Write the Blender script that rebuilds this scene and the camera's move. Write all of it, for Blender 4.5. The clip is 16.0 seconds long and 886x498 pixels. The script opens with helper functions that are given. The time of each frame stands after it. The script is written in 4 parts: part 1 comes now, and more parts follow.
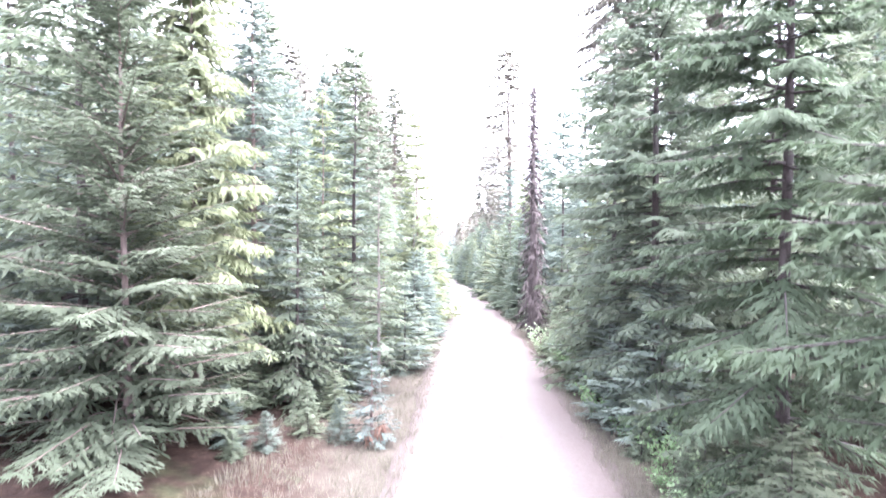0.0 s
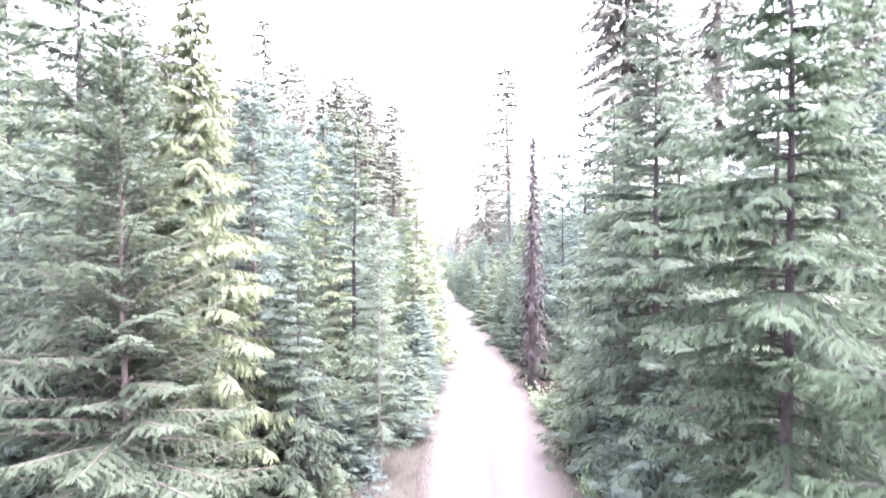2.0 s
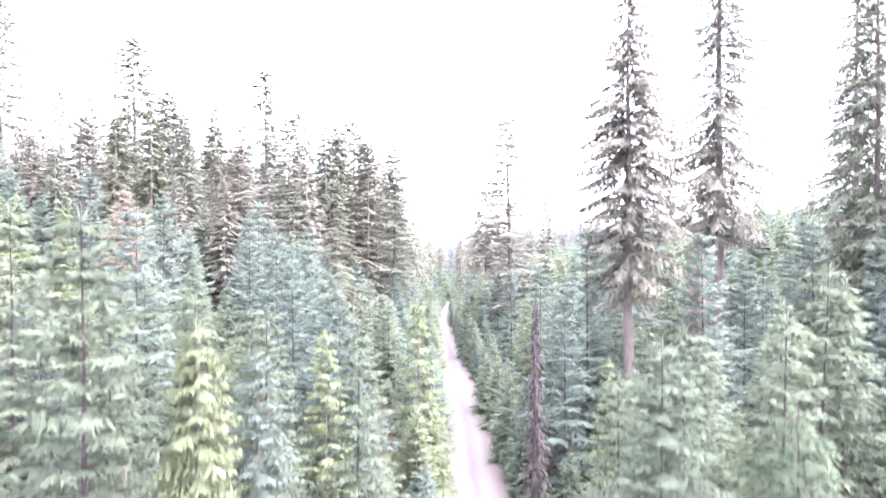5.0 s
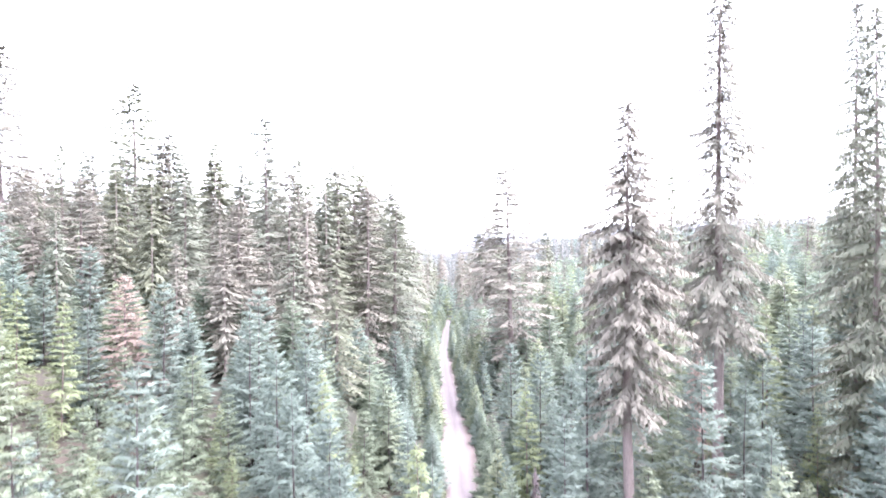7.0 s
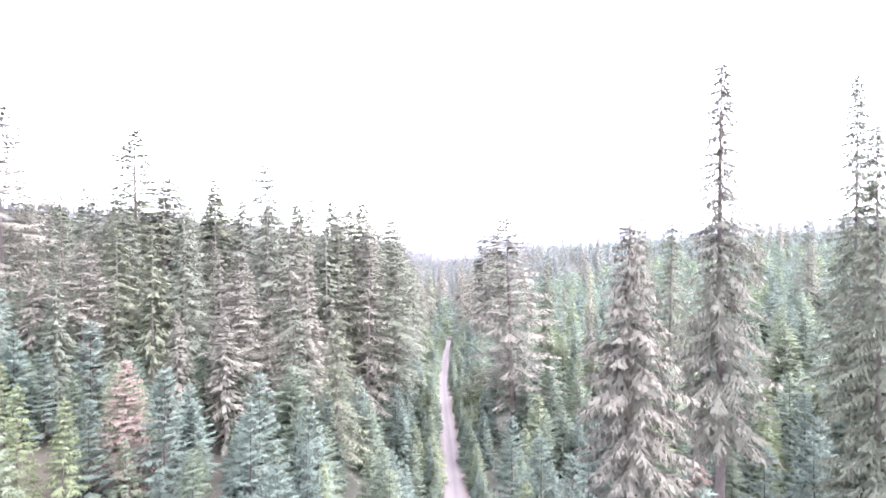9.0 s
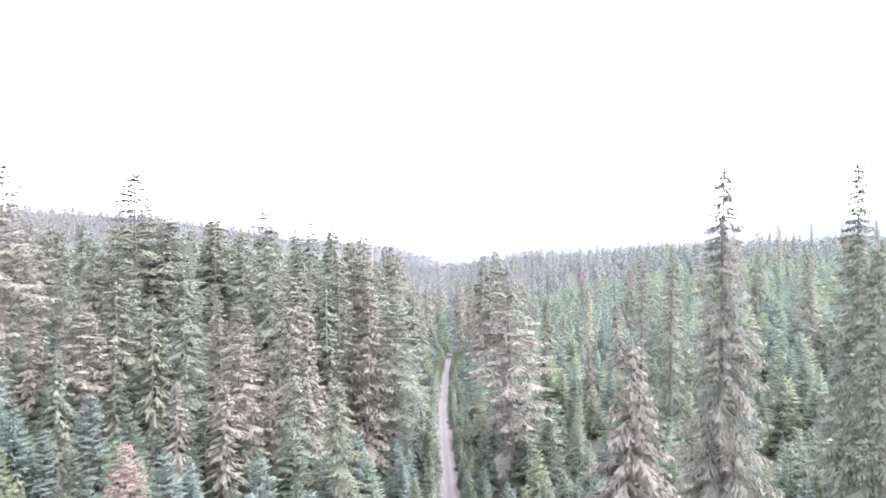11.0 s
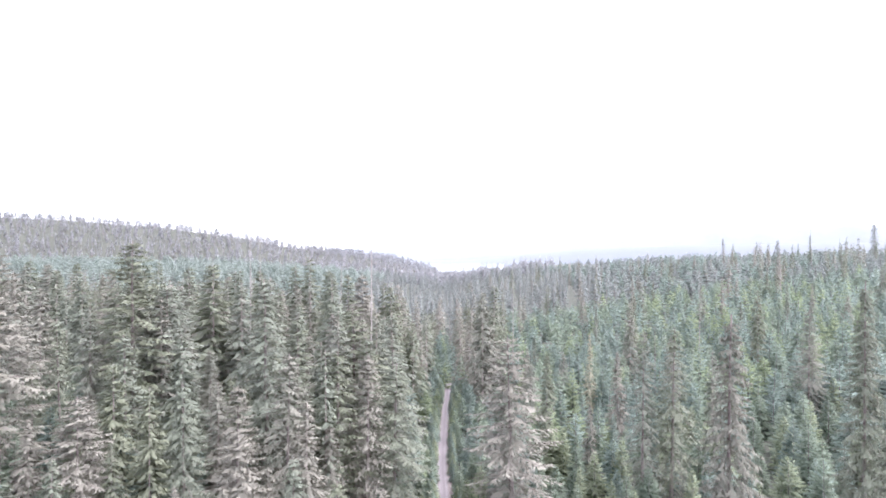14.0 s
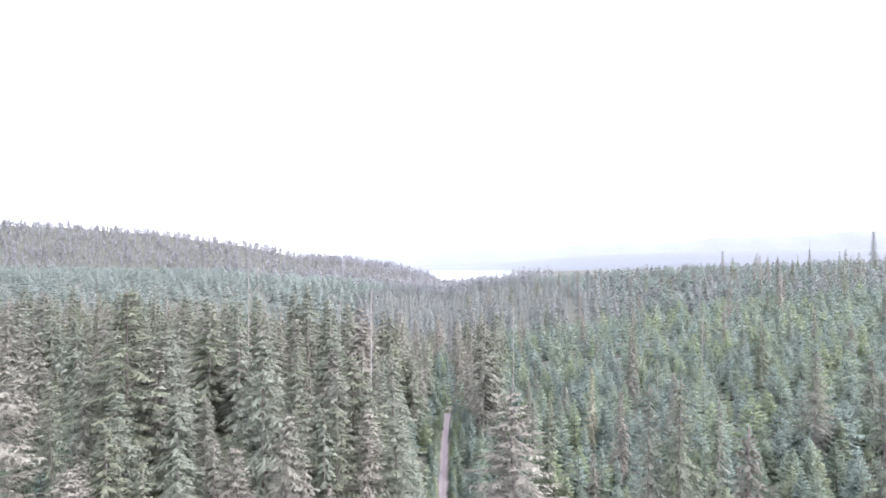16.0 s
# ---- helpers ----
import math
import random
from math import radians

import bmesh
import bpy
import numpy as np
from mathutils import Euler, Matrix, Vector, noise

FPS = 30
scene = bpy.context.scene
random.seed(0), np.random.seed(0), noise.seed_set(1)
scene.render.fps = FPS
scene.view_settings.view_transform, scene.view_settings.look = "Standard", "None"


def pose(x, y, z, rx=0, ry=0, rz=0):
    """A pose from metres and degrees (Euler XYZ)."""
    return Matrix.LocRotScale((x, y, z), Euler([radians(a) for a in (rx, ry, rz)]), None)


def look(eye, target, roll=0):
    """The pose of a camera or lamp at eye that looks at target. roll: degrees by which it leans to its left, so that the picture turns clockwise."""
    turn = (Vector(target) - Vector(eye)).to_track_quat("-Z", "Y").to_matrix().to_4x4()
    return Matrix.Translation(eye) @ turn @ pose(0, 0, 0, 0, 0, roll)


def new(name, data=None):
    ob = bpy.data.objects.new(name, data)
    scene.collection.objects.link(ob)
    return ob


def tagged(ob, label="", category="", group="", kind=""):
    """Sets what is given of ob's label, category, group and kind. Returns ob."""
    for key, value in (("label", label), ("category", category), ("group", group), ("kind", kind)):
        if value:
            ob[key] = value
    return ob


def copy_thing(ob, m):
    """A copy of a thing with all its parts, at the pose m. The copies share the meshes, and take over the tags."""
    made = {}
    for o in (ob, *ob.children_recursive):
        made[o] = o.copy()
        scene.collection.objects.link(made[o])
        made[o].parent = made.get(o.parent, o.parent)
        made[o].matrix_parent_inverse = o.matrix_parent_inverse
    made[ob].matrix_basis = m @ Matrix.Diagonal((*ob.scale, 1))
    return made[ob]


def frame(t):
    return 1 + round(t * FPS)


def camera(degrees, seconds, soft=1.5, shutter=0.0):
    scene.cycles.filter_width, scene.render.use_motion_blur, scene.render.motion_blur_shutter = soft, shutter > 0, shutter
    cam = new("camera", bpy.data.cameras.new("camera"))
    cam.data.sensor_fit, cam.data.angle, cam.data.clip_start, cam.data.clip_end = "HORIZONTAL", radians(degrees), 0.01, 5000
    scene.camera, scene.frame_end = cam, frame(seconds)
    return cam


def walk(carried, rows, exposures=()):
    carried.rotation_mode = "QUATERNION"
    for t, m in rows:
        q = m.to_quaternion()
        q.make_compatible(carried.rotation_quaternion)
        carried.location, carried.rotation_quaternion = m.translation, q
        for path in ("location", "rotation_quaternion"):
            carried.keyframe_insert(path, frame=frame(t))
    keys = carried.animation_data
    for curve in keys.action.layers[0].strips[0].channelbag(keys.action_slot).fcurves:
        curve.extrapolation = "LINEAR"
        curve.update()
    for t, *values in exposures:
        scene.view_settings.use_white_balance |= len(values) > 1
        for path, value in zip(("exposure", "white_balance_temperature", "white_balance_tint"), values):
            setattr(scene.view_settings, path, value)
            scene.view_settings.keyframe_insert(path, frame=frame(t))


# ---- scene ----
cam = camera(76.0, 16.0, soft=1.6, shutter=0.8)
METRES, EYE, TILT, LEAN, TURN = 55.0, 4.0, -1.6, 0.0, 0.0
ROWS = [
    (0.0, 0.0, 0.0, 0.0, 0.0, 0.0, -0.0),
    (0.5, -0.0001, 0.0, 0.0079, -0.03, 0.09, 0.05),
    (1.0, -0.0002, -0.0, 0.0175, -0.04, 0.2, 0.08),
    (1.5, -0.0001, 0.0001, 0.0299, -0.02, 0.27, 0.17),
    (2.0, -0.0006, -0.0002, 0.0416, -0.09, 0.43, 0.2),
    (2.5, -0.0009, -0.0004, 0.0545, -0.1, 0.51, 0.24),
    (3.0, -0.0012, -0.0006, 0.0691, -0.1, 0.59, 0.28),
    (3.5, -0.0014, -0.0009, 0.0893, -0.06, 0.67, 0.31),
    (4.0, -0.0017, -0.0012, 0.1174, -0.04, 0.72, 0.38),
    (4.5, -0.0019, -0.0013, 0.153, -0.04, 0.79, 0.39),
    (7.0, -0.0005, -0.0053, 0.3404, -0.02, 0.91, 0.41),
    (7.5, -0.0009, -0.006, 0.3767, -0.03, 1.0, 0.43),
    (8.0, -0.0008, -0.0066, 0.4128, -0.04, 1.06, 0.44),
    (8.5, -0.001, -0.0072, 0.4485, -0.04, 1.12, 0.43),
    (9.0, -0.0015, -0.0081, 0.4845, -0.05, 1.17, 0.41),
    (11.5, -0.0057, -0.0113, 0.6711, -0.18, 1.24, 0.22),
    (12.0, -0.0067, -0.0125, 0.7071, -0.21, 1.31, 0.21),
    (12.5, -0.0076, -0.0135, 0.7429, -0.23, 1.39, 0.22),
    (13.0, -0.0081, -0.014, 0.7785, -0.24, 1.37, 0.2),
    (13.5, -0.0083, -0.0109, 0.8145, -0.25, 1.45, 0.22),
    (14.0, -0.0095, -0.0024, 0.8506, -0.31, 1.59, 0.22),
    (14.5, -0.0098, 0.0083, 0.8867, -0.36, 1.78, 0.2),
    (15.0, -0.0127, 0.0188, 0.9228, -0.39, 1.9, 0.16),
    (15.5, -0.0163, 0.0251, 0.9591, -0.43, 2.16, 0.23),
    (16.0, -0.0174, 0.0272, 0.9947, -0.45, 2.11, 0.24),
]
walk(cam, [(t, pose(0, 0, EYE, TILT, LEAN, TURN) @ pose(METRES * x, METRES * y, METRES * z, 90 + pitch, roll, yaw)) for t, x, y, z, yaw, pitch, roll in ROWS],
     exposures=[(0.0, 5.7, 5900, 20), (2.5, 5.55, 5900, 22), (4.0, 5.35, 5950, 22), (7.0, 5.2, 5950, 21), (9.0, 4.87, 5950, 20), (12.0, 4.48, 5950, 18), (16.0, 4.1, 5950, 16)])

# ---- world and light: a bright, thinly overcast sky with a broad soft sun ----
world = bpy.data.worlds.new("overcast_sky")
scene.world = world
world.use_nodes = True
wn = world.node_tree
wn.nodes.clear()
sky = wn.nodes.new("ShaderNodeTexSky")
sky.sky_type, sky.sun_disc = "NISHITA", False
sky.sun_elevation, sky.sun_rotation = radians(65), radians(96)
sky.air_density, sky.dust_density, sky.ozone_density = 1.0, 1.5, 1.0
cloud = wn.nodes.new("ShaderNodeMix")  # an even veil of high cloud over the clear sky
cloud.data_type = "RGBA"
cloud.inputs[0].default_value = 0.82
cloud.inputs[7].default_value = (4.2, 4.2, 4.25, 1)
wn.links.new(sky.outputs[0], cloud.inputs[6])
back = wn.nodes.new("ShaderNodeBackground")
back.inputs["Strength"].default_value = 0.075
out = wn.nodes.new("ShaderNodeOutputWorld")
wn.links.new(cloud.outputs[2], back.inputs["Color"])
wn.links.new(back.outputs[0], out.inputs["Surface"])

sun = new("sun", bpy.data.lights.new("sun", "SUN"))
sun.data.energy, sun.data.angle, sun.data.color = 1.4, radians(80), (1.0, 0.96, 0.92)
sun.matrix_world = look((55, -6, 118), (0, 0, 0))


# ---- materials ----
def shader(name):
    m = bpy.data.materials.new(name)
    m.use_nodes = True
    nt = m.node_tree
    return m, nt, nt.nodes["Principled BSDF"], nt.nodes["Material Output"]


def node(nt, kind, **values):
    n = nt.nodes.new(kind)
    for k, v in values.items():
        n.inputs[k].default_value = v
    return n


def ramp(nt, fac, stops):
    n = nt.nodes.new("ShaderNodeValToRGB")
    while len(n.color_ramp.elements) < len(stops):
        n.color_ramp.elements.new(0.5)
    for e, (at, c) in zip(n.color_ramp.elements, stops):
        e.position, e.color = at, (*c, 1)
    nt.links.new(fac, n.inputs[0])
    return n.outputs[0]


def mixed(nt, fac, a, b, mode="MIX"):
    n = nt.nodes.new("ShaderNodeMix")
    n.data_type, n.blend_type = "RGBA", mode
    for sock, v in ((n.inputs[0], fac), (n.inputs[6], a), (n.inputs[7], b)):
        if hasattr(v, "default_value"):
            nt.links.new(v, sock)
        elif isinstance(v, tuple):
            sock.default_value = (*v, 1)
        else:
            sock.default_value = v
    return n.outputs[2]


def math_node(nt, op, a, b):
    n = nt.nodes.new("ShaderNodeMath")
    n.operation = op
    for sock, v in zip(n.inputs, (a, b)):
        if hasattr(v, "default_value"):
            nt.links.new(v, sock)
        else:
            sock.default_value = v
    return n.outputs[0]


def bumped(nt, bsdf, height, strength, distance):
    b = node(nt, "ShaderNodeBump", Strength=strength, Distance=distance)
    nt.links.new(height, b.inputs["Height"])
    nt.links.new(b.outputs[0], bsdf.inputs["Normal"])


def noise_out(nt, scale, detail=4.0, rough=0.6, coords="Object", stretch=(1, 1, 1)):
    tc = nt.nodes.new("ShaderNodeTexCoord")
    mp = nt.nodes.new("ShaderNodeMapping")
    mp.inputs["Scale"].default_value = stretch
    nt.links.new(tc.outputs[coords], mp.inputs[0])
    n = node(nt, "ShaderNodeTexNoise", Scale=scale, Detail=detail, Roughness=rough)
    nt.links.new(mp.outputs[0], n.inputs["Vector"])
    return n.outputs[0]


def needles(name, stops, through_leaf=0.5, patch=0.25):
    """Conifer foliage: twig-by-twig and tree-by-tree variation, some light through the needles."""
    m, nt, bsdf, mo = shader(name)
    geo = nt.nodes.new("ShaderNodeNewGeometry")
    info = nt.nodes.new("ShaderNodeObjectInfo")
    tone = nt.nodes.new("ShaderNodeAttribute")
    tone.attribute_name = "tone"
    tree = math_node(nt, "FRACT", math_node(nt, "ADD", info.outputs["Random"], tone.outputs["Fac"]), 0)
    clump = noise_out(nt, patch, 2.0)
    v = math_node(nt, "ADD", math_node(nt, "MULTIPLY", geo.outputs["Random Per Island"], 0.12),
                  math_node(nt, "ADD", math_node(nt, "MULTIPLY", tree, 0.6), math_node(nt, "MULTIPLY", clump, 0.2)))
    col = ramp(nt, v, stops)
    nt.links.new(col, bsdf.inputs["Base Color"])
    bsdf.inputs["Roughness"].default_value = 0.62
    bsdf.inputs["Specular IOR Level"].default_value = 0.25
    tr = nt.nodes.new("ShaderNodeBsdfTranslucent")
    nt.links.new(col, tr.inputs["Color"])
    mx = node(nt, "ShaderNodeMixShader")
    mx.inputs[0].default_value = through_leaf
    nt.links.new(bsdf.outputs[0], mx.inputs[1])
    nt.links.new(tr.outputs[0], mx.inputs[2])
    nt.links.new(mx.outputs[0], mo.inputs["Surface"])
    return m


def bark(name, dark, light):
    m, nt, bsdf, mo = shader(name)
    n1 = noise_out(nt, 3.0, 6.0, 0.7, stretch=(3, 3, 0.5))
    n2 = noise_out(nt, 14.0, 4.0, 0.7, stretch=(2, 2, 0.35))
    col = mixed(nt, n2, ramp(nt, n1, [(0.3, dark), (0.7, light)]), tuple(0.5 * c for c in dark), "MIX")
    nt.links.new(col, bsdf.inputs["Base Color"])
    bsdf.inputs["Roughness"].default_value = 0.9
    bumped(nt, bsdf, n2, 0.8, 0.05)
    return m


SPRUCE_TONES = [(0.0, (0.055, 0.07, 0.046)), (0.45, (0.1, 0.121, 0.082)), (0.75, (0.132, 0.152, 0.104)), (1.0, (0.165, 0.182, 0.13))]
BLUE_TONES = [(0.0, (0.064, 0.084, 0.072)), (0.5, (0.102, 0.128, 0.108)), (1.0, (0.138, 0.165, 0.14))]
LARCH_TONES = [(0.0, (0.1, 0.118, 0.064)), (0.5, (0.135, 0.156, 0.085)), (1.0, (0.165, 0.186, 0.108))]
OLD_TONES = [(0.0, (0.052, 0.061, 0.044)), (0.2, (0.09, 0.095, 0.062)), (0.4, (0.098, 0.108, 0.084)), (0.6, (0.118, 0.11, 0.09)), (0.8, (0.132, 0.121, 0.102)), (1.0, (0.136, 0.138, 0.088))]
SLOPE_TONES = [(0.0, (0.07, 0.092, 0.068)), (0.4, (0.105, 0.13, 0.094)), (0.75, (0.137, 0.164, 0.118)), (1.0, (0.165, 0.187, 0.134))]
TEAL_TONES = [(0.0, (0.075, 0.098, 0.084)), (0.5, (0.112, 0.142, 0.12)), (1.0, (0.148, 0.18, 0.15))]
PALE_GREEN_TONES = [(0.0, (0.105, 0.13, 0.072)), (0.5, (0.14, 0.167, 0.095)), (1.0, (0.17, 0.198, 0.118))]
SPRUCE, SPRUCE_FAR = needles("spruce_needles", SPRUCE_TONES), needles("spruce_canopy", SLOPE_TONES)
# spruce needles darkened to stand for shade on the track's right side
SHADED_SPRUCE = needles("shaded_spruce_needles", [(0.0, (0.058, 0.08, 0.05)), (0.5, (0.075, 0.101, 0.062)), (1.0, (0.095, 0.124, 0.078))])
PALE_SPRUCE = needles("pale_spruce_needles", [(0.0, (0.085, 0.107, 0.076)), (0.5, (0.102, 0.125, 0.09)), (1.0, (0.12, 0.143, 0.104))])
VERGE_SPRUCE = needles("verge_spruce_needles", [(0.0, (0.046, 0.059, 0.038)), (0.5, (0.06, 0.074, 0.048)), (1.0, (0.075, 0.09, 0.06))])
SILVER = needles("silver_blue_needles", [(0.0, (0.085, 0.11, 0.1)), (1.0, (0.13, 0.158, 0.145))])
RUST = needles("rust_needles", [(0.0, (0.11, 0.066, 0.05)), (1.0, (0.19, 0.12, 0.095))])
BLUE, BLUE_FAR = needles("blue_spruce_needles", BLUE_TONES), needles("blue_spruce_canopy", TEAL_TONES)
LARCH, LARCH_FAR = needles("larch_needles", LARCH_TONES), needles("larch_canopy", PALE_GREEN_TONES)
OLD, OLD_FAR = needles("lichened_spruce_needles", OLD_TONES, 0.32), needles("lichened_spruce_canopy", OLD_TONES)
LICHEN = needles("hanging_lichen", [(0.0, (0.085, 0.078, 0.06)), (0.5, (0.11, 0.1, 0.08)), (1.0, (0.145, 0.132, 0.108))])
SLOPE_SPRUCE = needles("slope_spruce_needles", [(0.0, (0.068, 0.088, 0.064)), (0.4, (0.1, 0.124, 0.09)), (0.75, (0.13, 0.156, 0.112)), (1.0, (0.16, 0.182, 0.132))])
SLOPE_BLUE = needles("slope_blue_needles", [(0.0, (0.072, 0.094, 0.08)), (0.5, (0.108, 0.138, 0.116)), (1.0, (0.15, 0.182, 0.15))])
SLOPE_LARCH = needles("slope_larch_needles", [(0.0, (0.095, 0.112, 0.07)), (0.5, (0.138, 0.158, 0.1)), (1.0, (0.185, 0.205, 0.132))])
# far woods: the next four carry distance haze in their needle colours
DISTANT_HAZE = needles("hazy_distant_needles", [(0.0, (0.085, 0.093, 0.088)), (0.5, (0.118, 0.126, 0.12)), (1.0, (0.15, 0.16, 0.152))])
RIDGE_HAZE = needles("hazy_ridge_needles", [(0.0, (0.105, 0.105, 0.111)), (0.5, (0.14, 0.14, 0.147)), (1.0, (0.175, 0.174, 0.18))])
RIDGE_YOUNG_HAZE = needles("hazy_ridge_plantation", [(0.0, (0.1, 0.114, 0.107)), (0.5, (0.125, 0.14, 0.131)), (1.0, (0.148, 0.164, 0.154))])
PLANTATION_HAZE = needles("hazy_plantation_needles", [(0.0, (0.12, 0.143, 0.125)), (0.5, (0.15, 0.174, 0.153)), (1.0, (0.18, 0.203, 0.18))])
RED = needles("dead_red_needles", [(0.0, (0.16, 0.12, 0.104)), (0.5, (0.215, 0.165, 0.143)), (1.0, (0.27, 0.213, 0.187))])
PALE = needles("lichen_hung_twigs", [(0.0, (0.15, 0.146, 0.1)), (0.5, (0.21, 0.2, 0.145)), (1.0, (0.27, 0.255, 0.19))])
SHRUB = needles("shrub_leaves", [(0.0, (0.06, 0.11, 0.05)), (0.5, (0.12, 0.18, 0.09)), (1.0, (0.3, 0.34, 0.24))], 0.35, 1.0)
GRASS = needles("dry_grass_blades", [(0.0, (0.065, 0.075, 0.046)), (0.4, (0.105, 0.097, 0.075)), (1.0, (0.165, 0.15, 0.125))], 0.35, 0.8)
BARK = bark("spruce_bark", (0.1, 0.07, 0.065), (0.2, 0.15, 0.135))
BARK_OLD = bark("old_grey_bark", (0.11, 0.085, 0.08), (0.22, 0.178, 0.166))
BARK_DARK = bark("dark_bark", (0.034, 0.025, 0.026), (0.08, 0.06, 0.06))
SNAGWOOD = bark("weathered_grey_wood", (0.15, 0.13, 0.12), (0.3, 0.27, 0.25))


def forest_floor():
    m, nt, bsdf, mo = shader("forest_floor")
    big, fine = noise_out(nt, 0.25, 4.0), noise_out(nt, 3.5, 8.0, 0.75)
    litter = ramp(nt, fine, [(0.3, (0.012, 0.008, 0.007)), (0.55, (0.026, 0.017, 0.014)), (0.75, (0.056, 0.04, 0.033))])
    moss = ramp(nt, fine, [(0.3, (0.03, 0.045, 0.022)), (0.7, (0.09, 0.11, 0.055))])
    fac = ramp(nt, big, [(0.58, (0, 0, 0)), (0.76, (1, 1, 1))])
    # down the valley low growth replaces the litter, painted dark for shade between trees
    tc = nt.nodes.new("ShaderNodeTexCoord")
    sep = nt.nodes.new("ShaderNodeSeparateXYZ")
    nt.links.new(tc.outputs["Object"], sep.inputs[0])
    shade_blend = nt.nodes.new("ShaderNodeMapRange")
    shade_blend.inputs["From Min"].default_value, shade_blend.inputs["From Max"].default_value = 24, 80
    nt.links.new(sep.outputs[1], shade_blend.inputs["Value"])
    # dry trampled grass and dust where the track's edge meets the litter
    edge = math_node(nt, "ABSOLUTE", math_node(nt, "SUBTRACT", sep.outputs[0], 1.0), 0)
    edge = math_node(nt, "ADD", edge, math_node(nt, "MULTIPLY", math_node(nt, "SUBTRACT", noise_out(nt, 0.9, 5.0, 0.7), 0.5), 3.0))
    verge = nt.nodes.new("ShaderNodeMapRange")
    verge.inputs["From Min"].default_value, verge.inputs["From Max"].default_value = 4.0, 2.6
    nt.links.new(edge, verge.inputs["Value"])
    straw = ramp(nt, noise_out(nt, 9.0, 8.0, 0.8), [(0.3, (0.03, 0.026, 0.021)), (0.6, (0.06, 0.052, 0.044)), (0.8, (0.1, 0.088, 0.078))])
    gap_shade = ramp(nt, noise_out(nt, 0.08, 6.0, 0.8), [(0.35, (0.02, 0.022, 0.018)), (0.65, (0.05, 0.05, 0.042))])
    nt.links.new(mixed(nt, shade_blend.outputs[0], mixed(nt, verge.outputs[0], mixed(nt, fac, litter, moss), straw), gap_shade), bsdf.inputs["Base Color"])
    bsdf.inputs["Roughness"].default_value = 0.95
    bsdf.inputs["Specular IOR Level"].default_value = 0.05
    bumped(nt, bsdf, fine, 0.9, 0.08)
    return m


def gravel():
    m, nt, bsdf, mo = shader("pale_gravel")
    uv = nt.nodes.new("ShaderNodeUVMap")
    sep = nt.nodes.new("ShaderNodeSeparateXYZ")
    nt.links.new(uv.outputs[0], sep.inputs[0])
    warp = noise_out(nt, 0.35, 3.0)
    u = math_node(nt, "ADD", sep.outputs[0], math_node(nt, "MULTIPLY", math_node(nt, "SUBTRACT", warp, 0.5), 0.16))
    tone = ramp(nt, u, [(0.0, (0.033, 0.024, 0.019)), (0.1, (0.054, 0.042, 0.036)), (0.2, (0.063, 0.052, 0.046)), (0.33, (0.081, 0.072, 0.074)), (0.43, (0.068, 0.060, 0.062)), (0.5, (0.050, 0.044, 0.043)),
                        (0.57, (0.068, 0.060, 0.062)), (0.67, (0.081, 0.072, 0.074)), (0.8, (0.063, 0.052, 0.046)), (0.9, (0.054, 0.042, 0.036)), (1.0, (0.033, 0.024, 0.019))])
    stones = noise_out(nt, 14.0, 8.0, 0.8)
    col = mixed(nt, 0.35, tone, ramp(nt, stones, [(0.3, (0.053, 0.045, 0.045)), (0.7, (0.116, 0.104, 0.11))]))
    nt.links.new(col, bsdf.inputs["Base Color"])
    bsdf.inputs["Roughness"].default_value = 0.95
    bsdf.inputs["Specular IOR Level"].default_value = 0.05
    bumped(nt, bsdf, stones, 0.7, 0.03)
    return m


FLOOR, GRAVEL = forest_floor(), gravel()


def water_material():
    m, nt, bsdf, mo = shader("lake_water")
    bsdf.inputs["Base Color"].default_value = (0.05, 0.07, 0.08, 1)
    bsdf.inputs["Roughness"].default_value = 0.12
    bumped(nt, bsdf, noise_out(nt, 0.4, 3.0), 0.1, 0.1)
    return m


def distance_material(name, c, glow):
    """Wooded hills kilometres away, with the haze of the air mixed into their colour."""
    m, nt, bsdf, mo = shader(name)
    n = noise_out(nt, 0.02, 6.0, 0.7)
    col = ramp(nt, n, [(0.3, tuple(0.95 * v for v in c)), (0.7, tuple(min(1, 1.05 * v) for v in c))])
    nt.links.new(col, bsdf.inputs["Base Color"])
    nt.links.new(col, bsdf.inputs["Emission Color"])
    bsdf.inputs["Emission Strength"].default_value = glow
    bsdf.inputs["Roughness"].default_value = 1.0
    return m


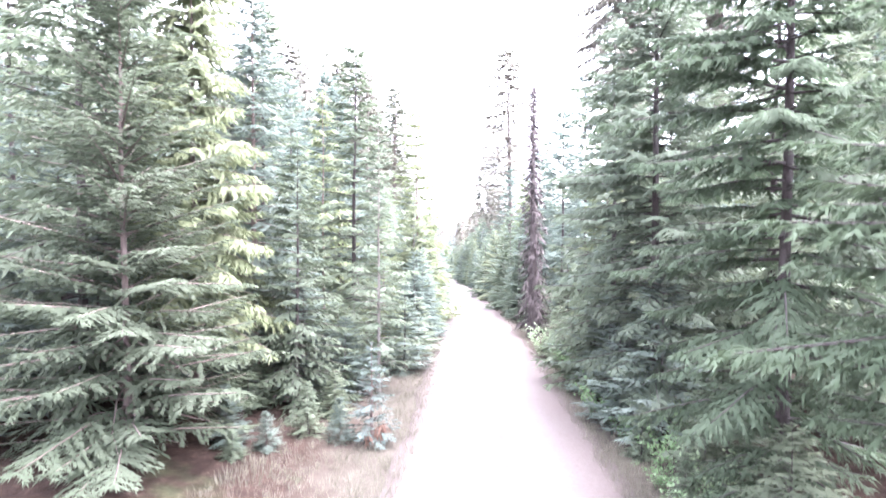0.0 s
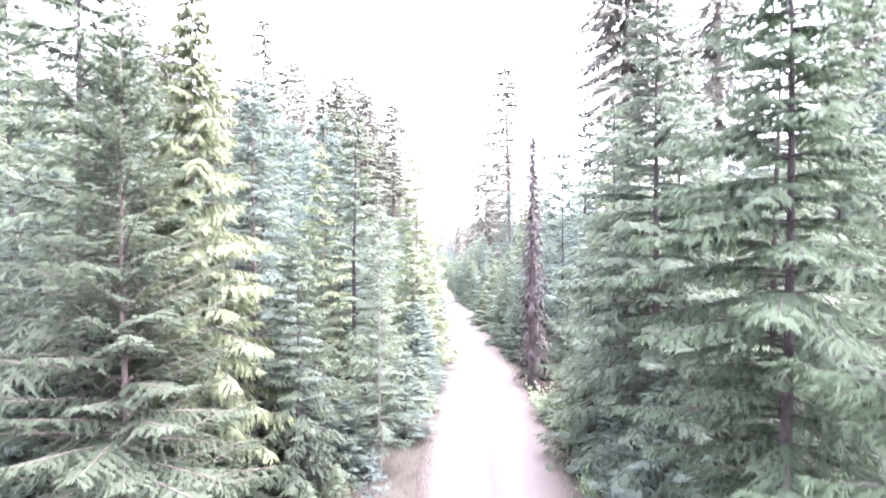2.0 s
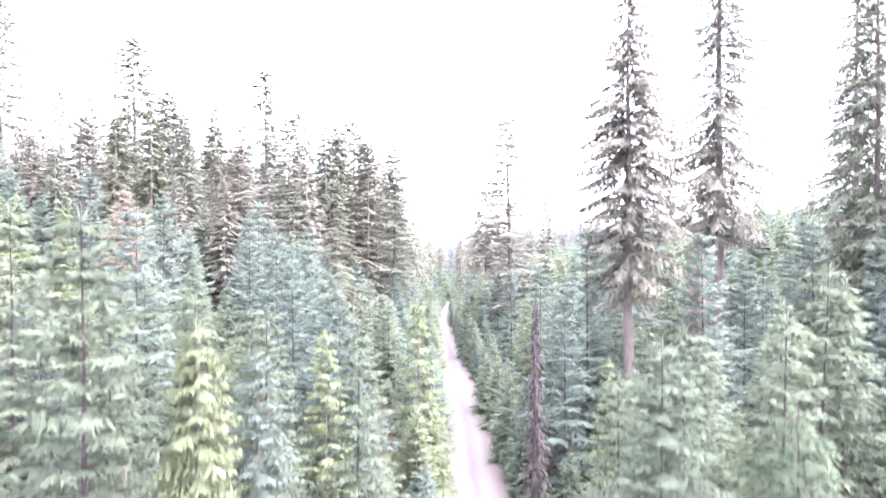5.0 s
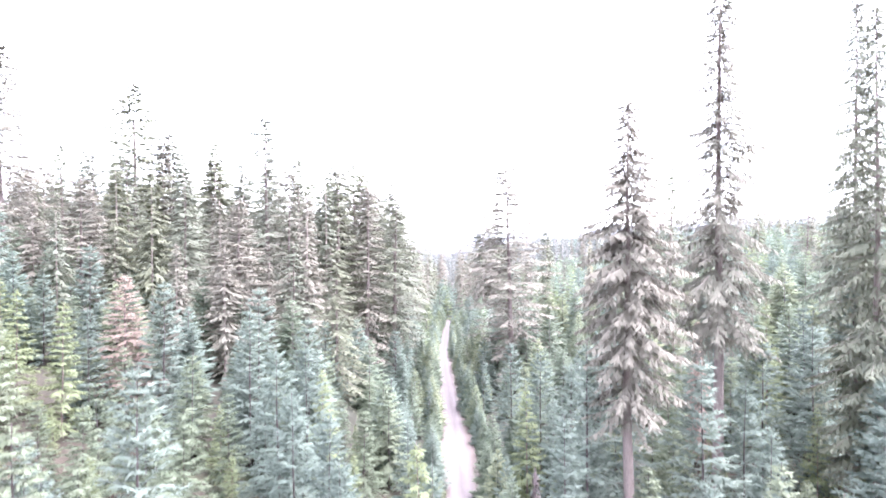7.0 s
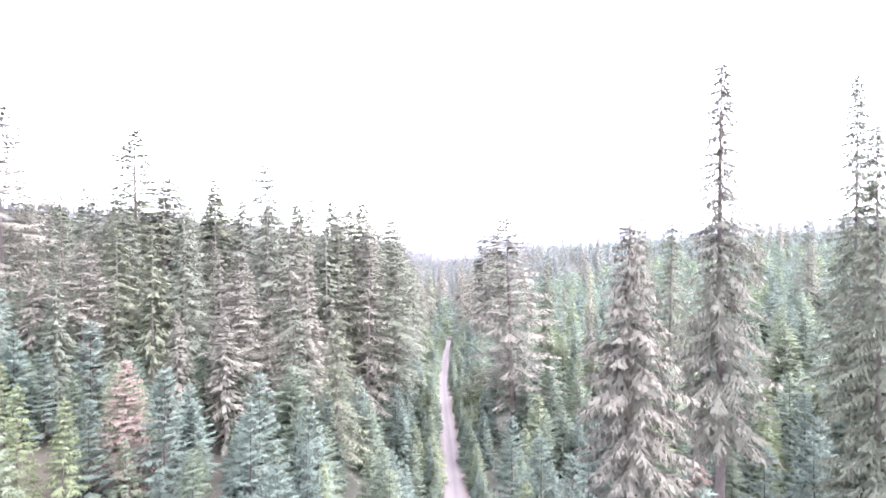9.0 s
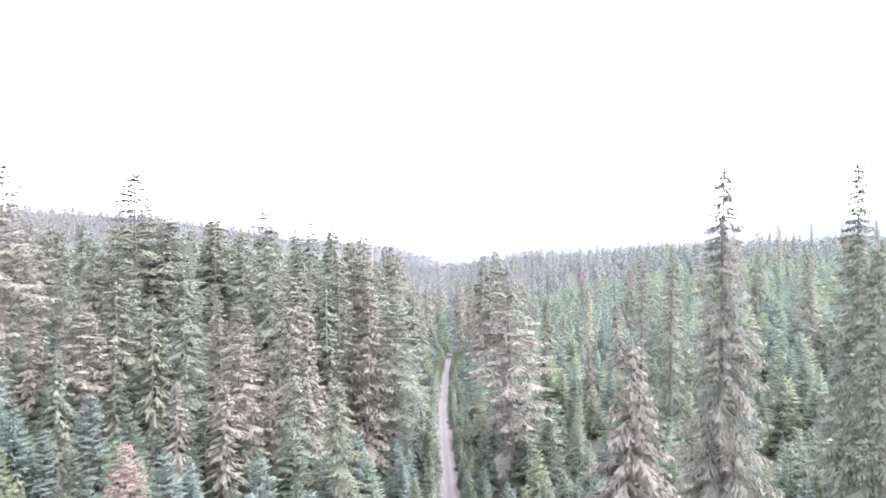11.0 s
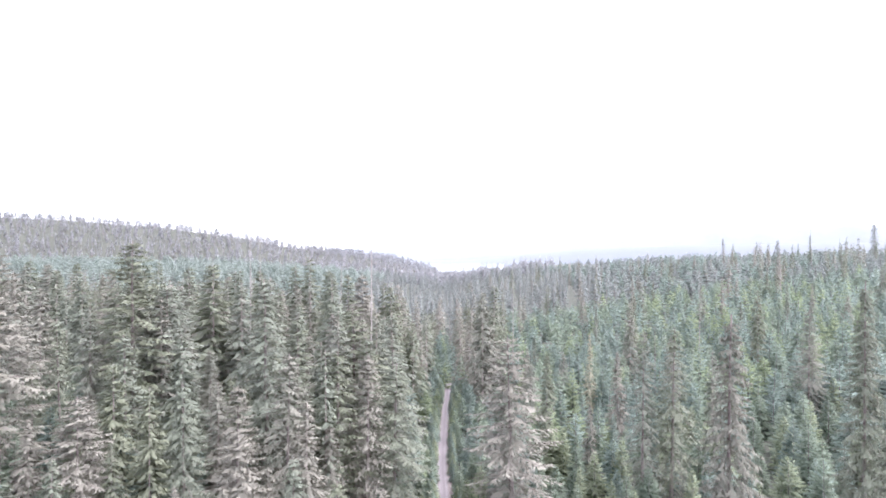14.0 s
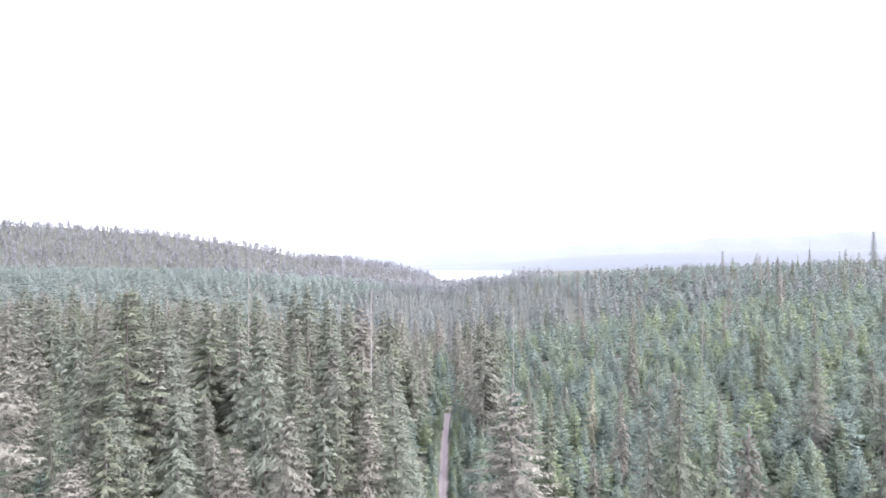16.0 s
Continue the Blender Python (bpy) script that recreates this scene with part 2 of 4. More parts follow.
# ---- mesh helpers ----
def mesh_from(name, verts, quads, mats, tone=None, smooth=False, uv=None, normals=None):
    """A mesh from arrays; quads may be triangles where the last two indices agree."""
    me = bpy.data.meshes.new(name)
    verts, quads = np.asarray(verts, dtype=np.float32), np.array(quads, dtype=np.int32)
    if normals is not None:  # turn each blade so that its face looks the way its shading does
        face = np.cross(verts[quads[:, 1]] - verts[quads[:, 0]], verts[quads[:, 2]] - verts[quads[:, 0]])
        back = np.einsum("ij,ij->i", face, np.asarray(normals)[quads[:, 0]]) < 0
        tri = quads[:, 2] == quads[:, 3]
        quads[back] = np.where(tri[back][:, None], quads[back][:, [0, 2, 1, 1]], quads[back][:, [0, 3, 2, 1]])
    count = np.where(quads[:, 2] == quads[:, 3], 3, 4)
    loops = quads[np.arange(4)[None, :] < count[:, None]]
    me.vertices.add(len(verts))
    me.vertices.foreach_set("co", verts.ravel())
    me.loops.add(len(loops))
    me.loops.foreach_set("vertex_index", loops)
    me.polygons.add(len(quads))
    me.polygons.foreach_set("loop_start", np.concatenate(([0], np.cumsum(count)[:-1])).astype(np.int32))
    if smooth:
        me.polygons.foreach_set("use_smooth", np.ones(len(quads), dtype=bool))
    if tone is not None:
        a = me.attributes.new("tone", "FLOAT", "POINT")
        a.data.foreach_set("value", np.asarray(tone, dtype=np.float32))
    if uv is not None:
        layer = me.uv_layers.new(name="UVMap")
        layer.data.foreach_set("uv", np.asarray(uv, dtype=np.float32)[loops].ravel())
    for mm in (mats if isinstance(mats, (list, tuple)) else [mats]):
        me.materials.append(mm)
    me.update()
    if normals is not None:
        me.polygons.foreach_set("use_smooth", np.ones(len(quads), dtype=bool))
        me.normals_split_custom_set_from_vertices(np.asarray(normals, dtype=np.float32))
    return me


def crown_normals(v, rng, rise=0.85, rough=0.12):
    """Needles in a crown shade as a soft mass: normals that lean outwards and up from the stem."""
    n = unit(np.concatenate([unit(v[:, :2]), np.full((len(v), 1), rise)], axis=1))
    k = (len(v) + 2) // 3
    return unit(n + np.repeat(rng.normal(0, rough, (k, 3)), 3, axis=0)[:len(v)])


def unit(v):
    return v / np.maximum(np.linalg.norm(v, axis=-1, keepdims=True), 1e-9)


class Bunch:
    """Collects arrays of vertices and faces for one mesh."""

    def __init__(self):
        self.v, self.q, self.t, self.n = [], [], [], 0

    def add(self, v, q, tone=0.0):
        v = np.asarray(v, dtype=float).reshape(-1, 3)
        self.v.append(v)
        self.q.append(np.asarray(q, dtype=int).reshape(-1, 4) + self.n)
        self.t.append(np.full(len(v), tone) if np.isscalar(tone) else tone)
        self.n += len(v)

    def tubes(self, path, radius, sides=5):
        """path: (m, k, 3); radius: (m, k). m tubes of k rings each."""
        m, k, _ = path.shape
        tan = unit(np.gradient(path, axis=1))
        ref = np.where(np.abs(tan[..., 2:3]) > 0.9, np.array([1.0, 0, 0]), np.array([0, 0, 1.0]))
        a = unit(np.cross(tan, ref))
        b = np.cross(tan, a)
        ang = np.arange(sides) * 2 * np.pi / sides
        ring = path[:, :, None, :] + radius[:, :, None, None] * (np.cos(ang)[None, None, :, None] * a[:, :, None, :] + np.sin(ang)[None, None, :, None] * b[:, :, None, :])
        idx = np.arange(m * k * sides).reshape(m, k, sides)
        nxt = np.roll(idx, -1, axis=2)
        q = np.stack([idx[:, :-1], nxt[:, :-1], nxt[:, 1:], idx[:, 1:]], axis=-1)
        self.add(ring, q)

    def sprays(self, base, way, length, width, rng, roll=0.9, sag=0.12):
        """Flat pointed sprays of needles: four-cornered blades with a fold and a sag."""
        n = len(base)
        way = unit(way)
        up = np.tile(np.array([0, 0, 1.0]), (n, 1)) + rng.normal(0, roll * 0.6, (n, 3))
        side = unit(np.cross(way, up))
        nor = np.cross(side, way)
        length, width = np.broadcast_to(length, n)[:, None], np.broadcast_to(width, n)[:, None]
        mid = base + way * length * 0.45
        drop = np.array([0, 0, -1.0]) * length * sag
        v = np.stack([base, mid + side * width * 0.5 - nor * width * 0.12 + drop * 0.4, base + way * length + drop,
                      mid - side * width * 0.5 - nor * width * 0.12 + drop * 0.4], axis=1)
        q = np.arange(4 * n).reshape(n, 4)
        self.add(v, q)

    def twigs(self, base, way, length, width, rng):
        """Needled twigs: narrow three-cornered blades with a sag."""
        n = len(base)
        way = unit(way)
        side = unit(np.cross(way, np.array([0, 0, 1.0]) + rng.normal(0, 0.75, (n, 3))))
        length, width = np.broadcast_to(length, n)[:, None], np.broadcast_to(width, n)[:, None]
        tip = base + way * length + np.array([0, 0, -1.0]) * length * 0.12
        v = np.stack([base - side * width * 0.5, base + side * width * 0.5, tip], axis=1)
        self.add(v, np.arange(3 * n).reshape(n, 3)[:, [0, 1, 2, 2]])

    def mesh(self, name, mats, smooth=False, soft=None):
        v = np.concatenate(self.v)
        return mesh_from(name, v, np.concatenate(self.q), mats, np.concatenate(self.t), smooth, None, None if soft is None else crown_normals(v, soft))


def part(name, mesh, parent, label=""):
    ob = new(name, mesh)
    ob.parent = parent
    if label:
        ob["label"] = label
    return ob


# ---- conifers ----
def profile(u, shape):
    """How far the limbs reach at the share u of the crown's height: of the greatest reach."""
    if shape == "cone":
        return np.clip(1 - u, 0, 1) ** 0.82 * (0.84 + 0.16 * np.clip(u / 0.12, 0, 1))
    if shape == "column":
        return np.clip(1.9 * (1 - u), 0, 1) ** 0.75 * (0.7 + 0.3 * np.clip(u / 0.25, 0, 1))
    if shape == "mast":
        return np.clip(1 - u, 0, 1) ** 0.8 * (0.7 + 0.3 * np.clip(u / 0.2, 0, 1))
    return np.clip(1.5 * (1 - u), 0, 1) ** 0.9 * (0.7 + 0.3 * np.clip(u / 0.2, 0, 1))  # spire


def skeleton_of(rng, height, radius, first, whorl, per, shape, lift, droop, ragged, gap, loose, stub):
    """Limbs of a conifer in whorls: foot height, bearing, reach, start slope, sag."""
    tiers = max(4, int((height * 0.985 - first) / whorl))
    n = tiers * per
    tier = np.arange(n) // per
    z = first + (height * 0.985 - first) * (tier + loose * rng.uniform(0, 1, n)) / tiers
    u = np.clip((z - first) / (height - first), 0, 1)
    bearing = (np.arange(n) % per) * 2 * np.pi / per + tier * 2.39996 + rng.normal(0, 0.3, n)
    reach = radius * profile(u, shape) * rng.uniform(1 - ragged, 1 + ragged * 0.5, n) + stub * radius
    if gap:  # boughs fail in patches round the stem
        side = np.sin(bearing + z * 9.0 / height + 1.0) * np.sin(z * 24.0 / height + bearing * 2)
        reach *= 1 - gap * np.clip(side, 0, 1) ** 0.7 * (1 - u ** 2)
    slope = lift * (0.35 + 0.9 * u) + rng.normal(0, 0.09, n)
    sag = droop * (1.15 - 0.6 * u) * rng.uniform(0.7, 1.3, n)
    return z, bearing, reach, slope, sag


def limb_points(z, bearing, reach, slope, sag, s):
    """Points at the shares s (n, k) along each limb, and their directions."""
    out_way = np.stack([np.cos(bearing), np.sin(bearing)], axis=-1)
    r = reach[:, None] * s
    zz = z[:, None] + reach[:, None] * (slope[:, None] * s - sag[:, None] * s ** 2 + 0.45 * sag[:, None] * s ** 3.2)
    p = np.concatenate([out_way[:, None, :] * r[..., None], zz[..., None]], axis=-1)
    dz = slope[:, None] - 2 * sag[:, None] * s + 0.45 * 3.2 * sag[:, None] * s ** 2.2
    d = np.concatenate([np.repeat(out_way[:, None, :], s.shape[1], axis=1), dz[..., None]], axis=-1)
    return p, unit(d)


def along(rng, length, gap, low=0.0):
    """Evenly strewn places on shoots of those lengths: the shoot's index, the share of its length, and a side."""
    count = np.maximum(np.ceil(length * (1 - low) / gap).astype(int), 1)
    who = np.repeat(np.arange(len(length)), count)
    k = np.arange(len(who)) - np.repeat(np.cumsum(count) - count, count)
    f = low + (1 - low) * (k + rng.uniform(0, 1, len(who))) / count[who]
    return who, f, np.where(k % 2 == 0, 1.0, -1.0)


DOWN = np.array([0, 0, -1.0])


def grow(seed, height, radius, *, first=0.3, whorl=0.4, per=5, shape="cone", lift=0.4, droop=0.35, ragged=0.25, gap=0.0, loose=0.35, bare=0.15,
         lat_gap=0.16, lat=0.36, spread=0.95, sink=0.1, twig_gap=0.12, twig=0.2, wide=0.06, hang=0.5, foot=0.1, sides=7, limbs=0.0, dead=0, dead_from=0.3, dead_to=2.0,
         strands=0.0, strand=0.6, bend=0.012, rings=10, stub=0.05, tip=0.0, least=0.65):
    """A conifer as wood and foliage: whorls of limbs, side shoots on the limbs, short needled twigs on both.
    lat_gap nought leaves the side shoots out, and the twigs then lengthen with their limb. strands: hanging lichen for each metre of limb.
    tip: how much fuller the topmost shoots are. least: how short the twigs become there."""
    rng = np.random.default_rng(seed)
    z, bearing, reach, slope, sag = skeleton_of(rng, height, radius, first, whorl, per, shape, lift, droop, ragged, gap, loose, stub)
    wood, crown = Bunch(), Bunch()
    k = rings
    h = np.linspace(-0.4, height, k)
    wob = np.cumsum(rng.normal(0, bend * height / k, (k, 2)), axis=0)
    wob -= wob[0] + np.linspace(0, 1, k)[:, None] * (wob[-1] - wob[0])
    rad = foot * np.clip(1 - np.clip(h, 0, None) / height, 0.09, 1) ** 0.85
    rad[0] = foot * 1.35
    wood.tubes(np.concatenate([wob, h[:, None]], axis=1)[None], rad[None], sides)
    if limbs:
        keep = np.arange(len(z))[rng.uniform(0, 1, len(z)) < limbs]
        p, _ = limb_points(z[keep], bearing[keep], reach[keep], slope[keep], sag[keep], np.tile(np.array([0, 0.45, 0.95]), (len(keep), 1)))
        wood.tubes(p, np.clip(0.011 * reach[keep] + 0.004, 0.006, foot * 0.6)[:, None] * np.array([1, 0.7, 0.2]), 3)
    if dead:
        zd, bd, rd = rng.uniform(dead_from, dead_to, dead), rng.uniform(0, 6.28, dead), rng.uniform(0.2, 0.6, dead) * radius
        p, _ = limb_points(zd, bd, rd, rng.normal(-0.1, 0.15, dead), rng.uniform(0.1, 0.6, dead), np.tile(np.array([0, 0.3, 0.65, 1.0]), (dead, 1)))
        p[:, 1:] += rng.normal(0, 0.05, p[:, 1:].shape) * rd[:, None, None]
        wood.tubes(p, np.clip(0.01 * rd + 0.006, 0.008, 0.05)[:, None] * np.array([1, 0.8, 0.5, 0.1]), 3)

    def on_limbs(who, s):
        p, d = limb_points(z[who], bearing[who], reach[who], slope[who], sag[who], s[:, None])
        return p[:, 0], d[:, 0]

    def across(who, d, hand):
        return np.stack([-np.sin(bearing[who]), np.cos(bearing[who]), 0 * hand], axis=-1) * hand[:, None]

    high = np.clip((z - first) / (height - first), 0, 1) ** 2  # shoots crowd together towards the tip
    close, fuller = twig_gap / (1 + 1.6 * high + tip * high ** 2), 1 + 0.3 * high + tip * high ** 2
    starts, ways, lengths, broad = [], [], [], []
    who, s, hand = along(rng, reach, close, bare)
    p, d = on_limbs(who, s)
    open_way = rng.uniform(0.35, 1.1, (len(who), 1)) * (1.2 - 0.8 * s[:, None])
    w = d + across(who, d, hand) * open_way + rng.normal(0, 0.2, (len(who), 3)) + DOWN * hang * rng.uniform(0.1, 1.0, (len(who), 1))
    size = twig * rng.uniform(0.6, 1.25, len(who)) * (np.clip(reach[who] / radius, least, 1) if lat_gap else reach[who] * (1.15 - 0.75 * s) + 0.25 * radius * 0.3)
    starts.append(p), ways.append(w), lengths.append(size), broad.append(fuller[who])
    if lat_gap:
        who, s, hand = along(rng, reach, lat_gap, bare)
        p, d = on_limbs(who, s)
        way = unit(d * 0.75 + across(who, d, hand) * spread * rng.uniform(0.6, 1.2, (len(who), 1)) + rng.normal(0, 0.12, (len(who), 3)) + DOWN * sink * rng.uniform(0.3, 1.3, (len(who), 1)))
        size = (lat * reach[who] * (1.08 - s) * np.clip(0.35 + 2.2 * (s - bare), 0.35, 1) + 0.03 * radius) * rng.uniform(0.7, 1.2, len(who))
        at, f, hand = along(rng, size, close[who])
        q = p[at] + way[at] * (size[at] * f)[:, None] + DOWN * (0.16 + 0.2 * sink) * (size[at] * f ** 2)[:, None]
        side = unit(np.cross(way[at], DOWN)) * hand[:, None]
        w = way[at] * 0.9 + side * rng.uniform(0.3, 1.0, (len(at), 1)) * (1.2 - 0.7 * f[:, None]) + rng.normal(0, 0.18, (len(at), 3)) + DOWN * hang * rng.uniform(0.1, 1.1, (len(at), 1))
        starts.append(q), ways.append(w), lengths.append(twig * rng.uniform(0.6, 1.25, len(at)) * np.clip(reach[who[at]] / radius, least, 1)), broad.append(fuller[who[at]])
    p, w, size = np.concatenate(starts), np.concatenate(ways), np.concatenate(lengths)
    crown.twigs(p, w, size, wide * np.concatenate(broad) * (size / np.mean(size)) ** 0.5 * rng.uniform(0.8, 1.2, len(p)), rng)
    top = np.tile(np.array([0, 0, height * 0.965]), (7, 1))
    crown.twigs(top, np.stack([rng.normal(0, 0.35, 7), rng.normal(0, 0.35, 7), np.ones(7)], axis=1), np.full(7, height * 0.03 + 0.1), wide * 0.7, rng)
    green = len(p) + 7
    if strands:
        who, s, hand = along(rng, reach, 1.0 / strands, 0.1)
        p, d = on_limbs(who, s)
        p = p + across(who, d, hand) * (lat * 0.6 * reach[who] * (1 - s) * rng.uniform(0, 1, len(who)))[:, None]
        w = np.stack([rng.normal(0, 0.16, len(p)), rng.normal(0, 0.16, len(p)), -np.ones(len(p))], axis=1)
        crown.twigs(p, w, strand * rng.uniform(0.4, 1.5, len(p)), wide * 0.6, rng)
    return wood, crown, green


def conifer_meshes(seed, height, radius, foliage=None, wood=None, hung=None, **kw):
    """Trunk with its limbs, and crown, as two meshes."""
    stem, crown, green = grow(seed, height, radius, **kw)
    me = crown.mesh("crown", [foliage, hung or foliage], soft=np.random.default_rng(seed + 5000))
    if kw.get("strands"):
        index = np.zeros(len(me.polygons), dtype=np.int32)
        index[green:] = 1
        me.polygons.foreach_set("material_index", index)
    return stem.mesh("trunk", wood, True), me


def conifer(name, meshes, label, group, category="tree"):
    root = tagged(new(name), label, category, group)
    part("trunk", meshes[0], root)
    part("crown", meshes[1], root)
    return root


class Stock:
    """One master of each grown form; the first call places it, later calls copy it."""

    def __init__(self, name, label, group, masters):
        self.name, self.label, self.group, self.masters, self.roots = name, label, group, masters, {}

    def plant(self, x, y, height, rng, which=None, fat=1.0, z=None, turn=None, label=None, lean=0.0):
        i = int(rng.integers(len(self.masters))) if which is None else which
        h0, meshes = self.masters[i]
        k = height / h0
        zz = ground(x, y) if z is None else z
        m = pose(x, y, zz - 0.05, rng.normal(0, 0.8), rng.normal(0, 0.8) + lean, rng.uniform(0, 360) if turn is None else turn) @ Matrix.Diagonal((k * fat, k * fat, k, 1))
        if i in self.roots:
            ob = copy_thing(self.roots[i], m)
        else:
            ob = conifer(self.name, meshes, self.label, self.group)
            self.roots[i] = ob
            ob.matrix_basis = m
        if label:
            ob["label"] = label
        return ob


# ---- the ground ----
ROAD_Y = [-300, -20, 0, 8, 14, 22, 35, 50, 70, 100, 130, 155, 190, 240, 262, 290, 340, 5000]
ROAD_X = [0.6, 0.6, 0.8, 1.0, 1.35, 1.65, 1.95, 1.95, 1.55, 1.0, 0.3, -0.1, 0.5, 2.1, 3.2, 5.0, 8.0, 8.0]
FALL_Y = [-400, 5, 10, 16, 33, 41, 70, 100, 160, 240, 300, 500, 800, 1300, 2200, 5000]
FALL_Z = [0.6, -0.45, -0.5, -0.75, -1.35, -1.6, -2.9, -4.6, -8.2, -12.6, -14.5, -17, -17, -28, -46, -46]
RIDGE_X = [-4000, -1560, -1300, -960, -665, -526, -330, -150, 30, 300, 5000]
RIDGE_Z = [215, 170, 157, 127, 84, 53, 32, 2, -46, -46, -46]


def road_x(y):
    return np.interp(y, ROAD_Y, ROAD_X)


def ground_np(x, y):
    x, y = np.asarray(x, dtype=float), np.asarray(y, dtype=float)
    base = np.interp(y, FALL_Y, FALL_Z)
    off = x - road_x(np.clip(y, -300, 300))
    near = np.clip(1.6 - np.clip(y - 750, 0, None) / 550, 0, 1)
    rise = np.where(off > 0, 52 * (1 - np.exp(-np.clip(off - 4, 0, None) / 220)), 56 * (1 - np.exp(-np.clip(-off - 5, 0, None) / 165)))
    rise *= np.where(off > 0, near, np.interp(y, [0, 110, 230, 420, 640, 900, 1300], [1, 1, 0.5, 0.42, 0.8, 0.85, 0.0]))
    rise *= np.interp(y, [0, 12, 60], [0.25, 0.35, 1.0])
    z = base + rise
    ridge = (np.interp(x, RIDGE_X, RIDGE_Z) + 46) * np.exp(-((y - 2050) / 480.0) ** 2) - 46
    z = np.where((x < 100) & (y > 900), np.maximum(z, ridge), z)
    far = np.clip((np.abs(off) - 3) / 6, 0, 1)
    z += far * (0.25 * np.sin(0.31 * x + 1.3) * np.sin(0.27 * y) + 0.12 * np.sin(0.9 * x) * np.sin(0.8 * y + 0.7) + 1.6 * np.sin(0.021 * x + 2) * np.sin(0.017 * y) * np.clip(np.abs(off) / 60, 0, 1))
    z -= 0.12 * np.exp(-((np.abs(off) - 2.9) / 0.6) ** 2)
    return z


def ground(x, y):
    return float(ground_np(x, y))


def spaced(lo, hi, fine, growth):
    """Grid lines, close together near nought and wider away from it."""
    right, step = [0.0], fine
    while right[-1] < hi:
        right.append(right[-1] + step)
        step *= growth
    left, step = [0.0], fine
    while left[-1] > lo:
        left.append(left[-1] - step)
        step *= growth
    return np.array(sorted(set(left[1:] + right)))


def grid_mesh(name, gx, gy, height_of, mats):
    X, Y = np.meshgrid(gx, gy)
    V = np.stack([X, Y, height_of(X, Y)], axis=-1).reshape(-1, 3)
    idx = np.arange(len(V)).reshape(X.shape)
    Q = np.stack([idx[:-1, :-1], idx[:-1, 1:], idx[1:, 1:], idx[1:, :-1]], axis=-1).reshape(-1, 4)
    return mesh_from(name, V, Q, mats, smooth=True)


gx = spaced(-4900, 4900, 0.5, 1.075)
gy = np.concatenate([spaced(-900, 0, 1.0, 1.06)[:-1], np.arange(0, 70, 0.8), 70 + spaced(-1, 4800, 1.0, 1.035)[1:]])
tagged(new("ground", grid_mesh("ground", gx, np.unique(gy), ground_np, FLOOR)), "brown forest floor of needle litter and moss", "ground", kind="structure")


def build_road():
    ys = np.concatenate([np.arange(-40, 80, 0.4), np.arange(80, 275, 1.0)])
    us = np.linspace(0, 1, 33)
    half = 2.3
    xc = road_x(ys)
    xc = np.convolve(np.pad(xc, 6, mode="edge"), np.ones(13) / 13, mode="valid")
    U, Yg = np.meshgrid(us, ys)
    edge = 0.1 * np.sin(Yg * 0.8) * np.cos(Yg * 0.37 + 1) + 0.05 * np.sin(Yg * 2.3 + U * 3)
    off = (2 * U - 1) * (half + edge * np.abs(2 * U - 1) ** 3)
    X = xc[:, None] + off
    crown = 0.075 - 0.075 * (2 * U - 1) ** 4 - 0.05 * np.exp(-((np.abs(off) - 0.78) / 0.24) ** 2)
    Z = ground_np(xc, ys)[:, None] + crown + 0.012 * np.sin(X * 7 + Yg * 3) * np.sin(Yg * 1.9)
    Z[:, 0] -= 0.12
    Z[:, -1] -= 0.12
    V = np.stack([X, Yg, Z], axis=-1).reshape(-1, 3)
    idx = np.arange(len(V)).reshape(U.shape)
    Q = np.stack([idx[:-1, :-1], idx[:-1, 1:], idx[1:, 1:], idx[1:, :-1]], axis=-1).reshape(-1, 4)
    me = mesh_from("road", V, Q, GRAVEL, smooth=True, uv=np.stack([U.ravel(), Yg.ravel() / 3.3], axis=-1))
    tagged(new("road", me), "pale gravel forest track with two wheel ruts", "road", kind="structure")


build_road()


def build_distance():
    """Lake at the valley's end and the hills behind it."""
    lake = mesh_from("water", [(-700, 1650, -40), (330, 1650, -40), (430, 3440, -40), (-700, 3440, -40)], [(0, 1, 2, 3)], water_material())
    tagged(new("water", lake), "pale still lake at the end of the valley", "lake", kind="structure")
    def far_hill(X, Y):
        crest = np.interp(X, [-4800, -1500, -700, 0, 700, 1500, 2300, 3300, 4900], [60, 40, 45, 75, 105, 138, 180, 225, 250])
        crest = crest + 9 * np.sin(X * 0.006) + 5 * np.sin(X * 0.017 + 1)
        return -60 + (crest + 60) * np.clip((Y - 4250) / 300, 0, 1) ** 0.8
    hx, hy = np.linspace(-4900, 4900, 240), np.linspace(4250, 4560, 8)
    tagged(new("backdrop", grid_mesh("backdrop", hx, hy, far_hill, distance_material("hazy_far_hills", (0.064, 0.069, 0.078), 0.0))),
           "wooded hills in the far distance, coloured pale blue for haze", "hills", kind="structure")
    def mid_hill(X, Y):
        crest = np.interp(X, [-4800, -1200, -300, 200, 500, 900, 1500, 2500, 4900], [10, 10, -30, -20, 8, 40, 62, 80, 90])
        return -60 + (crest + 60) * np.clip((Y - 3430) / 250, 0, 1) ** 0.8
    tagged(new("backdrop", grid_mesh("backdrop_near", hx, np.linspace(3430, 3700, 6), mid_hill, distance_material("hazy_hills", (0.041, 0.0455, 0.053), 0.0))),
           "wooded hills beyond the lake, coloured blue-grey for haze", "hills", kind="structure")


build_distance()

